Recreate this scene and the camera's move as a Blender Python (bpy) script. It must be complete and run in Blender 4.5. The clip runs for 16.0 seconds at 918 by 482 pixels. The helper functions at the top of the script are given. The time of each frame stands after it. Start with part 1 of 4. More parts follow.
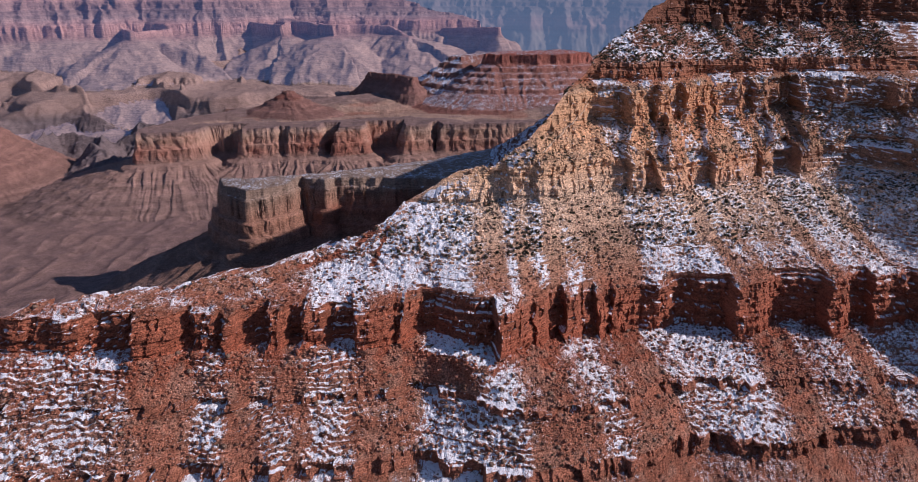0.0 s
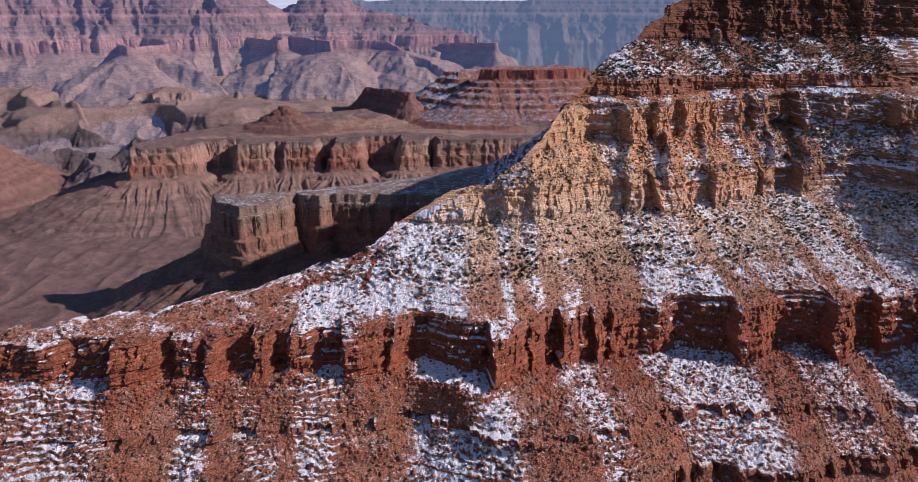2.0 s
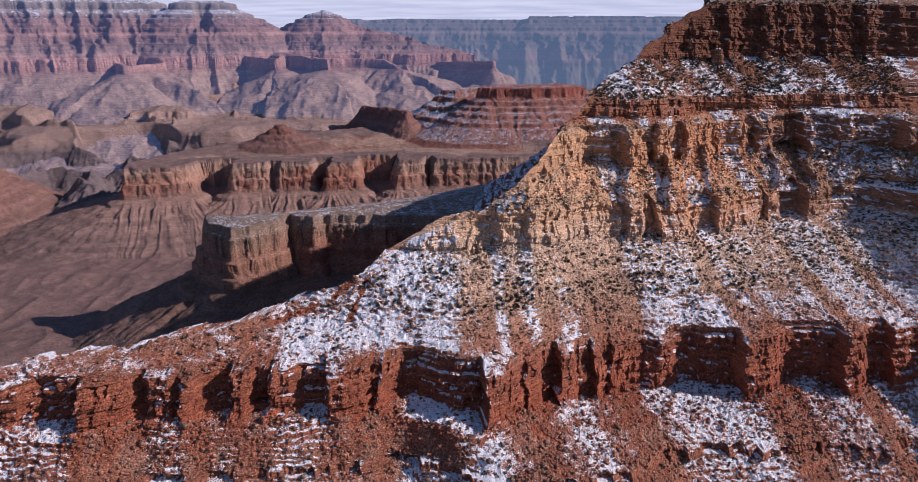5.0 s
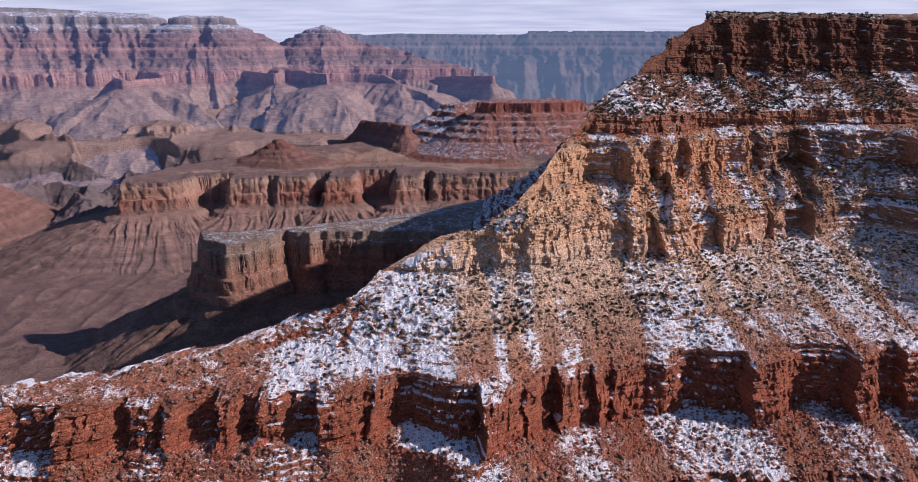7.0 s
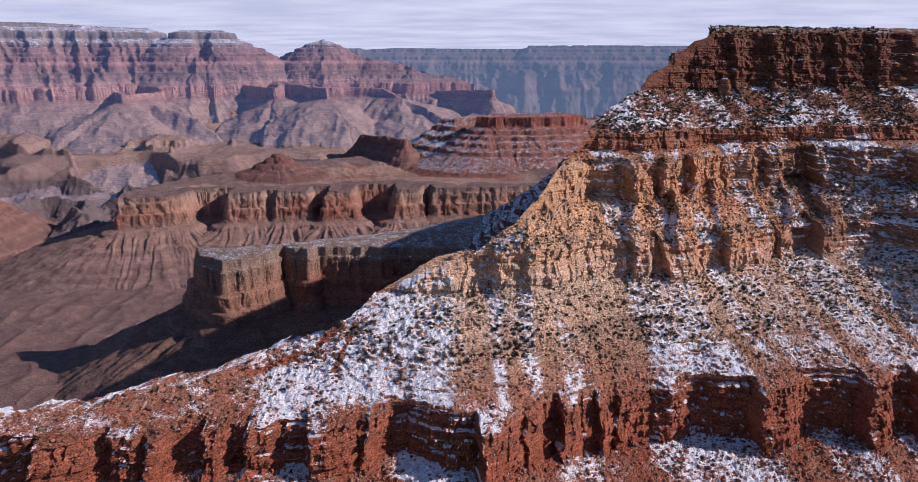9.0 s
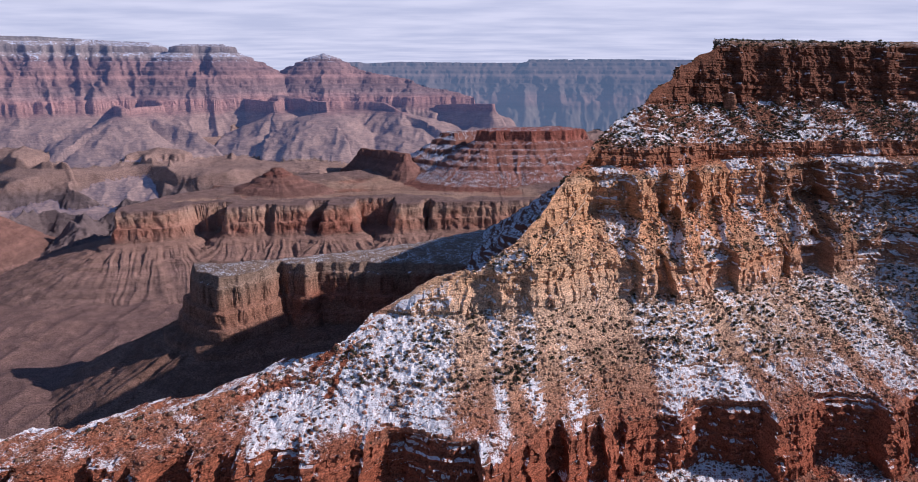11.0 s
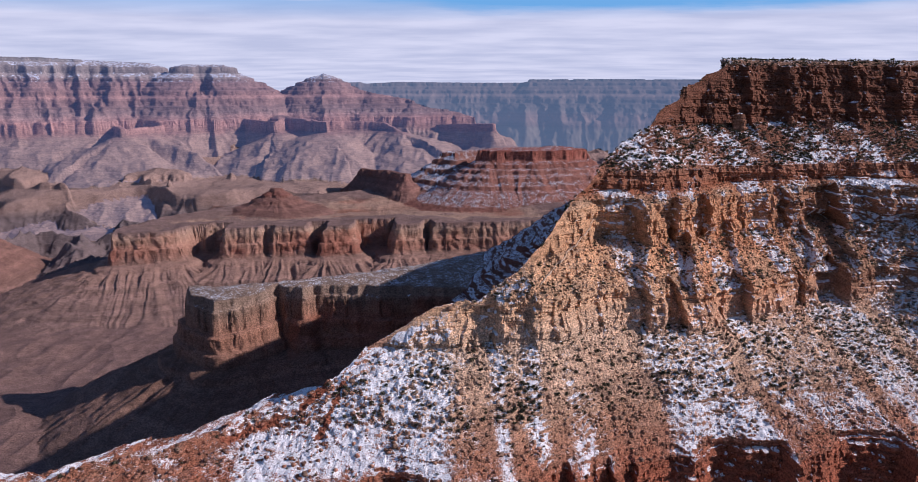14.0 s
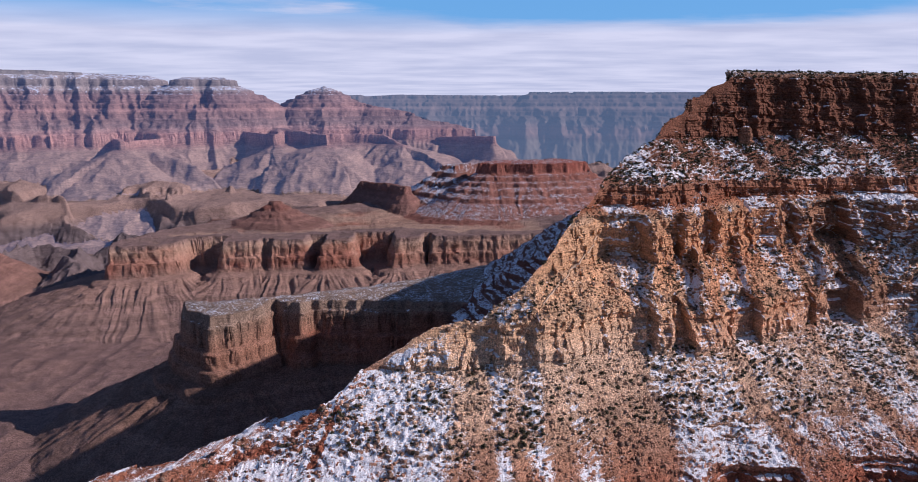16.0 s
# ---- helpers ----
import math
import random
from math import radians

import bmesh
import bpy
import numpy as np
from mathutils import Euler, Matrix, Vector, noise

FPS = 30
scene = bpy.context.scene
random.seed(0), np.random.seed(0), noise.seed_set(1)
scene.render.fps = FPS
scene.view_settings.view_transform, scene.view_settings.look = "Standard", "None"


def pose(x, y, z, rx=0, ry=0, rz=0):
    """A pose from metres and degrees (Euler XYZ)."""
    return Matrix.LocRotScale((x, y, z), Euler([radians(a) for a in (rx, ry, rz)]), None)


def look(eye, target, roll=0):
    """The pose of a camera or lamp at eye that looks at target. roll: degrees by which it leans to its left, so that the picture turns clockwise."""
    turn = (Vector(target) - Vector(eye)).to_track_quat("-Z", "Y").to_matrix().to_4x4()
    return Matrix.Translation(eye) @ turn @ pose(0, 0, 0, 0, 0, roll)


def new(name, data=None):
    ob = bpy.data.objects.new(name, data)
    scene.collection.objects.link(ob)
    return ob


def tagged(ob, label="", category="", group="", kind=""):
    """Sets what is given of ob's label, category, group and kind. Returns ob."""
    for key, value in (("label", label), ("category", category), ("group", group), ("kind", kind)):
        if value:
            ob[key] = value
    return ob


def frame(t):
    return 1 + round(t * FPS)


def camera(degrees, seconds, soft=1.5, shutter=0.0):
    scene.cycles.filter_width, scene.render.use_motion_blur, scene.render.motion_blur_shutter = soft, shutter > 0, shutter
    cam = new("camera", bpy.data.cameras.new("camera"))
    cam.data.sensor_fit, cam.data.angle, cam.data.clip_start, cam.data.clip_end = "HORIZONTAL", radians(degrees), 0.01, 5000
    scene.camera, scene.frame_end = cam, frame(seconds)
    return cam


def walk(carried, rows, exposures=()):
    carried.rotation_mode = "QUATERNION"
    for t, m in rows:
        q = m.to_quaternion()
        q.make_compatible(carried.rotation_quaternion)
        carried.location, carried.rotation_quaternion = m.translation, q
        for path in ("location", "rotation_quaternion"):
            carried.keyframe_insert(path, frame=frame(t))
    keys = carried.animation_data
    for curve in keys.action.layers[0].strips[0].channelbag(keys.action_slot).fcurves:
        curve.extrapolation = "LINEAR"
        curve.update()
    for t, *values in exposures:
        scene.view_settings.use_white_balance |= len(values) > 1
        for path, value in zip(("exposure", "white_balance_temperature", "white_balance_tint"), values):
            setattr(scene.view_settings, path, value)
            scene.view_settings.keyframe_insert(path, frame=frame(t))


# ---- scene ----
cam = camera(64.0, 16.0, soft=0.7)
METRES, EYE, TILT, LEAN, TURN = 150.0, 0.0, -19.1, 0.0, 0.0
ROWS = [
    (0.0, 0.0, 0.0, 0.0, 0.0, 0.0, -0.0),
    (0.5, 0.0061, 0.0298, 0.0101, -0.06, 0.3, -0.0),
    (1.0, 0.012, 0.0594, 0.0197, -0.1, 0.59, 0.02),
    (1.5, 0.0181, 0.0887, 0.0297, -0.13, 0.84, 0.04),
    (2.0, 0.0246, 0.1208, 0.0402, -0.16, 1.1, 0.05),
    (2.5, 0.0304, 0.1505, 0.0508, -0.19, 1.3, 0.06),
    (3.0, 0.0362, 0.18, 0.0611, -0.21, 1.5, 0.06),
    (3.5, 0.0416, 0.2098, 0.0707, -0.24, 1.71, 0.06),
    (4.0, 0.0469, 0.2395, 0.0813, -0.25, 1.94, 0.07),
    (6.5, 0.0672, 0.3875, 0.131, -0.3, 3.24, 0.1),
    (7.0, 0.0706, 0.4169, 0.1413, -0.3, 3.51, 0.1),
    (7.5, 0.0738, 0.4466, 0.1516, -0.29, 3.78, 0.11),
    (8.0, 0.0765, 0.4761, 0.1619, -0.3, 4.05, 0.09),
    (8.5, 0.079, 0.5055, 0.172, -0.3, 4.31, 0.08),
    (9.0, 0.081, 0.5349, 0.1826, -0.29, 4.56, 0.08),
    (11.5, 0.0876, 0.6809, 0.2326, -0.26, 5.83, 0.07),
    (12.0, 0.0887, 0.7099, 0.2431, -0.25, 6.08, 0.08),
    (12.5, 0.0897, 0.7389, 0.2529, -0.24, 6.33, 0.09),
    (13.0, 0.0907, 0.7677, 0.2632, -0.22, 6.57, 0.1),
    (13.5, 0.092, 0.7963, 0.2729, -0.2, 6.81, 0.11),
    (14.0, 0.0929, 0.8248, 0.2828, -0.19, 7.06, 0.13),
    (14.5, 0.0943, 0.8535, 0.293, -0.19, 7.29, 0.12),
    (15.0, 0.0954, 0.8821, 0.3031, -0.19, 7.52, 0.12),
    (15.5, 0.0965, 0.9111, 0.313, -0.18, 7.77, 0.14),
    (16.0, 0.0976, 0.9394, 0.3227, -0.17, 8.01, 0.14),
]
walk(cam, [(t, pose(0, 0, EYE, TILT, LEAN, TURN) @ pose(METRES * x, METRES * y, METRES * z, 90 + pitch, roll, yaw)) for t, x, y, z, yaw, pitch, roll in ROWS], exposures=[(0.0, -0.30, 5720, 25)])

# ---- light: low winter sun from the right, hazy sky with streaks of cloud ----
SUN_AZ, SUN_EL = 97.0, 30.0            # degrees clockwise from +y, and above the horizon
TO_SUN = Vector((math.sin(radians(SUN_AZ)) * math.cos(radians(SUN_EL)),
                 math.cos(radians(SUN_AZ)) * math.cos(radians(SUN_EL)),
                 math.sin(radians(SUN_EL))))
sun_data = bpy.data.lights.new("sun", "SUN")
sun_data.energy, sun_data.angle, sun_data.color = 5.0, radians(0.5), (1.0, 0.87, 0.73)
sun_ob = new("sun", sun_data)
sun_ob.matrix_world = look(TO_SUN * 3000, (0, 0, 0))


def build_world():
    world = bpy.data.worlds.new("winter_sky")
    scene.world = world
    world.use_nodes = True
    nt = world.node_tree
    nt.nodes.clear()
    N, L = nt.nodes.new, nt.links.new
    out, bg = N("ShaderNodeOutputWorld"), N("ShaderNodeBackground")
    sky = N("ShaderNodeTexSky")
    sky.sky_type, sky.sun_disc = "NISHITA", False
    sky.sun_elevation, sky.sun_rotation = radians(SUN_EL), radians(SUN_AZ)
    sky.altitude, sky.air_density, sky.dust_density, sky.ozone_density = 2000, 1.0, 0.2, 1.6
    tc, mp = N("ShaderNodeTexCoord"), N("ShaderNodeMapping")
    sep = N("ShaderNodeSeparateXYZ")
    L(tc.outputs["Generated"], sep.inputs[0])
    # project the direction on a high cloud deck so that the streaks flatten towards the horizon
    addz = N("ShaderNodeMath"); addz.operation = "ADD"; addz.inputs[1].default_value = 0.07
    L(sep.outputs["Z"], addz.inputs[0])
    div = N("ShaderNodeVectorMath"); div.operation = "DIVIDE"
    comb = N("ShaderNodeCombineXYZ")
    for i in range(3):
        L(addz.outputs[0], comb.inputs[i])
    L(tc.outputs["Generated"], div.inputs[0]); L(comb.outputs[0], div.inputs[1])
    mp.inputs["Scale"].default_value = (0.55, 0.85, 0.0)
    mp.inputs["Location"].default_value = (3.1, 1.7, 0.0)
    L(div.outputs[0], mp.inputs["Vector"])
    n1 = N("ShaderNodeTexNoise")
    n1.inputs["Scale"].default_value, n1.inputs["Detail"].default_value, n1.inputs["Roughness"].default_value = 1.0, 6.0, 0.6
    L(mp.outputs[0], n1.inputs["Vector"])
    r1 = N("ShaderNodeValToRGB")
    r1.color_ramp.elements[0].position, r1.color_ramp.elements[1].position = 0.44, 0.74
    L(n1.outputs["Fac"], r1.inputs["Fac"])
    # the lowest band is veiled all over
    veil = N("ShaderNodeMapRange")
    veil.inputs["From Min"].default_value, veil.inputs["From Max"].default_value = 0.08, 0.118
    veil.inputs["To Min"].default_value, veil.inputs["To Max"].default_value = 0.97, 0.0
    L(sep.outputs["Z"], veil.inputs["Value"])
    mx = N("ShaderNodeMath"); mx.operation = "MAXIMUM"
    L(r1.outputs["Color"], mx.inputs[0]); L(veil.outputs["Result"], mx.inputs[1])
    # the deck thins out overhead
    thin = N("ShaderNodeMapRange")
    thin.inputs["From Min"].default_value, thin.inputs["From Max"].default_value = 0.12, 0.45
    thin.inputs["To Min"].default_value, thin.inputs["To Max"].default_value = 0.98, 0.12
    L(sep.outputs["Z"], thin.inputs["Value"])
    # and breaks up into blue towards the sun's side
    east = N("ShaderNodeMath"); east.operation = "MINIMUM"; east.inputs[1].default_value = 0.03
    L(sep.outputs["X"], east.inputs[0])
    ragged = N("ShaderNodeMath"); ragged.operation = "MULTIPLY_ADD"; ragged.inputs[1].default_value = -0.045
    L(n1.outputs["Fac"], ragged.inputs[0]); L(sep.outputs["Z"], ragged.inputs[2])
    lean = N("ShaderNodeMath"); lean.operation = "MULTIPLY_ADD"; lean.inputs[1].default_value = 0.10
    L(east.outputs[0], lean.inputs[0]); L(ragged.outputs[0], lean.inputs[2])
    gap = N("ShaderNodeMapRange")
    gap.inputs["From Min"].default_value, gap.inputs["From Max"].default_value = 0.070, 0.084
    gap.inputs["To Min"].default_value, gap.inputs["To Max"].default_value = 1.0, 0.0
    L(lean.outputs[0], gap.inputs["Value"])
    opened = N("ShaderNodeMath"); opened.operation = "MULTIPLY"
    L(thin.outputs["Result"], opened.inputs[0]); L(gap.outputs["Result"], opened.inputs[1])
    fac = N("ShaderNodeMath"); fac.operation = "MULTIPLY"
    L(mx.outputs[0], fac.inputs[0]); L(opened.outputs[0], fac.inputs[1])
    n2 = N("ShaderNodeTexNoise")
    n2.inputs["Scale"].default_value, n2.inputs["Detail"].default_value = 1.7, 4.0
    L(mp.outputs[0], n2.inputs["Vector"])
    r2 = N("ShaderNodeValToRGB")
    r2.color_ramp.elements[0].position, r2.color_ramp.elements[1].position = 0.35, 0.65
    r2.color_ramp.elements[0].color, r2.color_ramp.elements[1].color = (10.7, 11.2, 12.5, 1), (14.0, 14.1, 14.6, 1)
    L(n2.outputs["Fac"], r2.inputs["Fac"])
    mix = N("ShaderNodeMix"); mix.data_type = "RGBA"
    L(fac.outputs[0], mix.inputs["Factor"]); boost = N("ShaderNodeVectorMath"); boost.operation = "SCALE"; boost.inputs["Scale"].default_value = 1.5
    L(sky.outputs["Color"], boost.inputs[0])
    # the open sky just above the cloud bank is a clear deep blue
    clear = N("ShaderNodeMapRange")
    clear.inputs["From Min"].default_value, clear.inputs["From Max"].default_value = 0.14, 0.32
    clear.inputs["To Min"].default_value, clear.inputs["To Max"].default_value = 0.8, 0.0
    L(sep.outputs["Z"], clear.inputs["Value"])
    blue = N("ShaderNodeMix"); blue.data_type = "RGBA"
    blue.inputs["B"].default_value = (3.0, 8.6, 14.0, 1)
    L(clear.outputs["Result"], blue.inputs["Factor"]); L(boost.outputs[0], blue.inputs["A"])
    L(blue.outputs["Result"], mix.inputs["A"]); L(r2.outputs["Color"], mix.inputs["B"])
    L(mix.outputs["Result"], bg.inputs["Color"])
    bg.inputs["Strength"].default_value = 0.062
    L(bg.outputs[0], out.inputs["Surface"])


build_world()


# ---- vector noise in numpy ----
def hash01(i, j, k, seed):
    u = np.uint32
    h = i.astype(u) * u(374761393) + j.astype(u) * u(668265263) + k.astype(u) * u(2147483647) + u((seed * 1274126177) & 0xFFFFFFFF)
    h = (h ^ (h >> u(13))) * u(1274126177)
    h = (h ^ (h >> u(16))) * u(2246822519)
    return ((h ^ (h >> u(15))) & u(0xFFFFFF)) * (1.0 / 0xFFFFFF)


def vnoise(x, y, z, seed=0):
    """Smooth value noise, -1 to 1."""
    x, y, z = np.broadcast_arrays(x, y, z)
    xi, yi, zi = (np.floor(a).astype(np.int32) for a in (x, y, z))
    fx, fy, fz = x - xi, y - yi, z - zi
    fx, fy, fz = (f * f * f * (f * (f * 6 - 15) + 10) for f in (fx, fy, fz))
    flat = not np.any(fz)
    def plane(k):
        a, b = hash01(xi, yi, zi + k, seed), hash01(xi + 1, yi, zi + k, seed)
        c, d = hash01(xi, yi + 1, zi + k, seed), hash01(xi + 1, yi + 1, zi + k, seed)
        return (a + (b - a) * fx) * (1 - fy) + (c + (d - c) * fx) * fy
    v = plane(0)
    if not flat:
        v = v + (plane(1) - v) * fz
    return v * 2 - 1


def fbm(x, y, z, octaves=4, seed=0, gain=0.5):
    total, amp, norm = 0.0, 1.0, 0.0
    for o in range(octaves):
        s = 2.03 ** o
        total = total + amp * vnoise(x * s + 17.3 * o, y * s - 9.1 * o, z * s + 4.7 * o, seed + o)
        norm += amp
        amp *= gain
    return total / norm


def ridged(x, y, z, octaves=3, seed=0):
    total, amp, norm = 0.0, 1.0, 0.0
    for o in range(octaves):
        s = 2.1 ** o
        total = total + amp * (1 - 2 * np.abs(vnoise(x * s + 5.1 * o, y * s, z * s - 3.3 * o, seed + o)))
        norm += amp
        amp *= 0.5
    return total / norm


def cells(x, seed=0):
    """Blocky 1-D noise: steps with quick ramps, -1 to 1."""
    i = np.floor(x).astype(np.int64)
    f = np.clip((x - i) * 5.0, 0, 1)
    f = f * f * (3 - 2 * f)
    a, b = hash01(i - 1, i * 0, i * 0, seed), hash01(i, i * 0, i * 0, seed)
    return (a + (b - a) * f) * 2 - 1


def smooth(a, n):
    """Moving average along the last axis, twice."""
    if n < 2:
        return a
    for _ in range(2):
        pad = np.concatenate([np.repeat(a[:1], n, 0), a, np.repeat(a[-1:], n, 0)])
        c = np.convolve(pad, np.ones(2 * n + 1) / (2 * n + 1), "valid")
        a = c
    return a


def sstep(a, lo, hi):
    t = np.clip((a - lo) / (hi - lo), 0, 1)
    return t * t * (3 - 2 * t)


def grid_mesh(name, P, mat, colour=None, snow=None, wrap=False, smooth_shade=False, flip=False):
    """One mesh from a grid of points P (rows, columns, 3)."""
    n, m = P.shape[:2]
    idx = np.arange(n * m).reshape(n, m)
    if wrap:
        idx = np.concatenate([idx, idx[:, :1]], 1)
    quads = np.stack([idx[:-1, :-1], idx[:-1, 1:], idx[1:, 1:], idx[1:, :-1]], -1).reshape(-1, 4)
    if flip:
        quads = quads[:, ::-1]
    me = bpy.data.meshes.new(name)
    me.vertices.add(n * m)
    me.vertices.foreach_set("co", P.reshape(-1).astype(np.float32))
    me.loops.add(quads.size)
    me.loops.foreach_set("vertex_index", np.ascontiguousarray(quads).reshape(-1).astype(np.int32))
    me.polygons.add(len(quads))
    me.polygons.foreach_set("loop_start", np.arange(0, quads.size, 4, dtype=np.int32))
    me.polygons.foreach_set("use_smooth", np.full(len(quads), smooth_shade))
    me.update(calc_edges=True)
    if colour is not None:
        a = me.attributes.new("stone", "FLOAT_COLOR", "POINT")
        a.data.foreach_set("color", np.concatenate([colour.reshape(-1, 3), np.ones((n * m, 1))], 1).reshape(-1).astype(np.float32))
    if snow is not None:
        a = me.attributes.new("snow", "FLOAT", "POINT")
        a.data.foreach_set("value", snow.reshape(-1).astype(np.float32))
    me.materials.append(mat)
    return new(name, me)


def normals_of(P, wrap=False):
    du = np.gradient(P, axis=1)
    dv = np.gradient(P, axis=0)
    nrm = np.cross(du, dv)
    return nrm / np.maximum(np.linalg.norm(nrm, axis=-1, keepdims=True), 1e-9)


# ---- materials ----
def rock_material(name, grain, snow_grain, bump, rough=0.92, haze_glow=None, snow_colour=(0.80, 0.82, 0.86), grit=0.35, soften=0.06):
    """Bedded rock and rubble: the bed's own colour, grain at several scales, and snow where it lies."""
    mat = bpy.data.materials.new(name)
    mat.use_nodes = True
    nt = mat.node_tree
    nt.nodes.clear()
    N, L = nt.nodes.new, nt.links.new
    out, bsdf = N("ShaderNodeOutputMaterial"), N("ShaderNodeBsdfPrincipled")
    bsdf.inputs["Roughness"].default_value = rough
    bsdf.inputs["Specular IOR Level"].default_value = 0.15
    geo = N("ShaderNodeNewGeometry")
    stone = N("ShaderNodeAttribute"); stone.attribute_name = "stone"
    snow = N("ShaderNodeAttribute"); snow.attribute_name = "snow"
    def tex(scale, detail=5.0, rough_=0.6, stretch=None):
        t = N("ShaderNodeTexNoise")
        t.inputs["Scale"].default_value, t.inputs["Detail"].default_value, t.inputs["Roughness"].default_value = scale, detail, rough_
        if stretch:
            m = N("ShaderNodeMapping")
            m.inputs["Scale"].default_value = stretch
            L(geo.outputs["Position"], m.inputs["Vector"]); L(m.outputs[0], t.inputs["Vector"])
        else:
            L(geo.outputs["Position"], t.inputs["Vector"])
        return t
    fine, broad, beds = tex(1.0 / grain, 7.0, 0.68), tex(0.09 / grain, 4.0), tex(1.0 / grain, 4.0, 0.6, (0.12, 0.12, 1.6))
    def ranged(sock, lo, hi, a=0.3, b=0.7):
        r = N("ShaderNodeMapRange")
        r.inputs["From Min"].default_value, r.inputs["From Max"].default_value = a, b
        r.inputs["To Min"].default_value, r.inputs["To Max"].default_value = lo, hi
        L(sock, r.inputs["Value"])
        return r.outputs["Result"]
    def mul(a, b):
        m = N("ShaderNodeMath"); m.operation = "MULTIPLY"
        L(a, m.inputs[0]); L(b, m.inputs[1])
        return m.outputs[0]
    f = mul(mul(ranged(fine.outputs["Fac"], 1 - grit * 1.35, 1 + grit * 1.3, 0.36, 0.64), ranged(broad.outputs["Fac"], 0.82, 1.18)), ranged(beds.outputs["Fac"], 0.72, 1.02))
    tint = N("ShaderNodeVectorMath"); tint.operation = "SCALE"
    L(stone.outputs["Color"], tint.inputs[0]); L(f, tint.inputs["Scale"])
    # snow: the attribute says how much of the ground it covers, grain says where
    sn, sn2 = tex(1.0 / snow_grain, 5.0, 0.72), tex(0.22 / snow_grain, 3.0, 0.55)
    addn = N("ShaderNodeMath"); addn.operation = "MULTIPLY_ADD"
    addn.inputs[1].default_value = 0.74
    half = N("ShaderNodeMath"); half.operation = "MULTIPLY"; half.inputs[1].default_value = 0.26
    L(sn2.outputs["Fac"], half.inputs[0])
    L(sn.outputs["Fac"], addn.inputs[0]); L(half.outputs[0], addn.inputs[2])
    level = N("ShaderNodeMapRange"); level.clamp = False
    level.inputs["From Min"].default_value, level.inputs["From Max"].default_value = 0.0, 1.0
    level.inputs["To Min"].default_value, level.inputs["To Max"].default_value = 0.72, 0.28
    L(snow.outputs["Fac"], level.inputs["Value"])
    sub = N("ShaderNodeMath"); sub.operation = "SUBTRACT"
    L(addn.outputs[0], sub.inputs[0]); L(level.outputs["Result"], sub.inputs[1])
    edge = N("ShaderNodeMapRange")
    edge.inputs["From Min"].default_value, edge.inputs["From Max"].default_value = -soften * 0.5, soften * 0.5
    L(sub.outputs[0], edge.inputs["Value"])
    mix = N("ShaderNodeMix"); mix.data_type = "RGBA"
    mix.inputs["B"].default_value = (*snow_colour, 1)
    L(edge.outputs["Result"], mix.inputs["Factor"]); L(tint.outputs[0], mix.inputs["A"])
    L(mix.outputs["Result"], bsdf.inputs["Base Color"])
    bmp = N("ShaderNodeBump")
    bmp.inputs["Strength"].default_value, bmp.inputs["Distance"].default_value = 0.9, bump
    hsum = N("ShaderNodeMath"); hsum.operation = "ADD"
    L(fine.outputs["Fac"], hsum.inputs[0]); L(beds.outputs["Fac"], hsum.inputs[1])
    L(hsum.outputs[0], bmp.inputs["Height"])
    L(bmp.outputs[0], bsdf.inputs["Normal"])
    # painted haze: far rock glows faintly in place of the air in between
    if haze_glow:
        bsdf.inputs["Emission Color"].default_value = (*haze_glow, 1)
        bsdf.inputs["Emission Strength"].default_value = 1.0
    L(bsdf.outputs[0], out.inputs["Surface"])
    return mat


NEAR_ROCK = rock_material("bedded_rock_near", 1.1, 0.72, 1.2, grit=0.56, soften=0.03, snow_colour=(0.93, 0.94, 0.95))
MID_ROCK = rock_material("bedded_rock_mid", 2.6, 3.6, 2.4, grit=0.42)
FAR_ROCK = rock_material("bedded_rock_hazed", 7.0, 12.0, 3.5, grit=0.20, snow_colour=(0.62, 0.66, 0.74), haze_glow=(0.020, 0.036, 0.083))      # far rock: emission paints on the blue haze of the air before it

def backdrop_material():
    mat = bpy.data.materials.new("hazed_distant_wall")
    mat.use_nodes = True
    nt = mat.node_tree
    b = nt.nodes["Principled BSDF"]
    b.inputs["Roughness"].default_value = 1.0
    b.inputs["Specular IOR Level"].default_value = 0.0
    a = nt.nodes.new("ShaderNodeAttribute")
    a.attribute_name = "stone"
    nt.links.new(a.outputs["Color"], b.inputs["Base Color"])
    # blue haze of the distance painted on as emission
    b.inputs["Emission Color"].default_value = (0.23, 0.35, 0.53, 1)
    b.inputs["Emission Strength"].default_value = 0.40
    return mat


DISTANT = backdrop_material()

# ---- the near ridge and mesa: beds as curves in plan, from the foot up to the rim ----
KX = [-430, -280, -215, -160, -110, -30, 15, 70, 128, 182, 242, 310, 380, 480, 640, 800]


def bed(zs, ys):
    return zs, ys


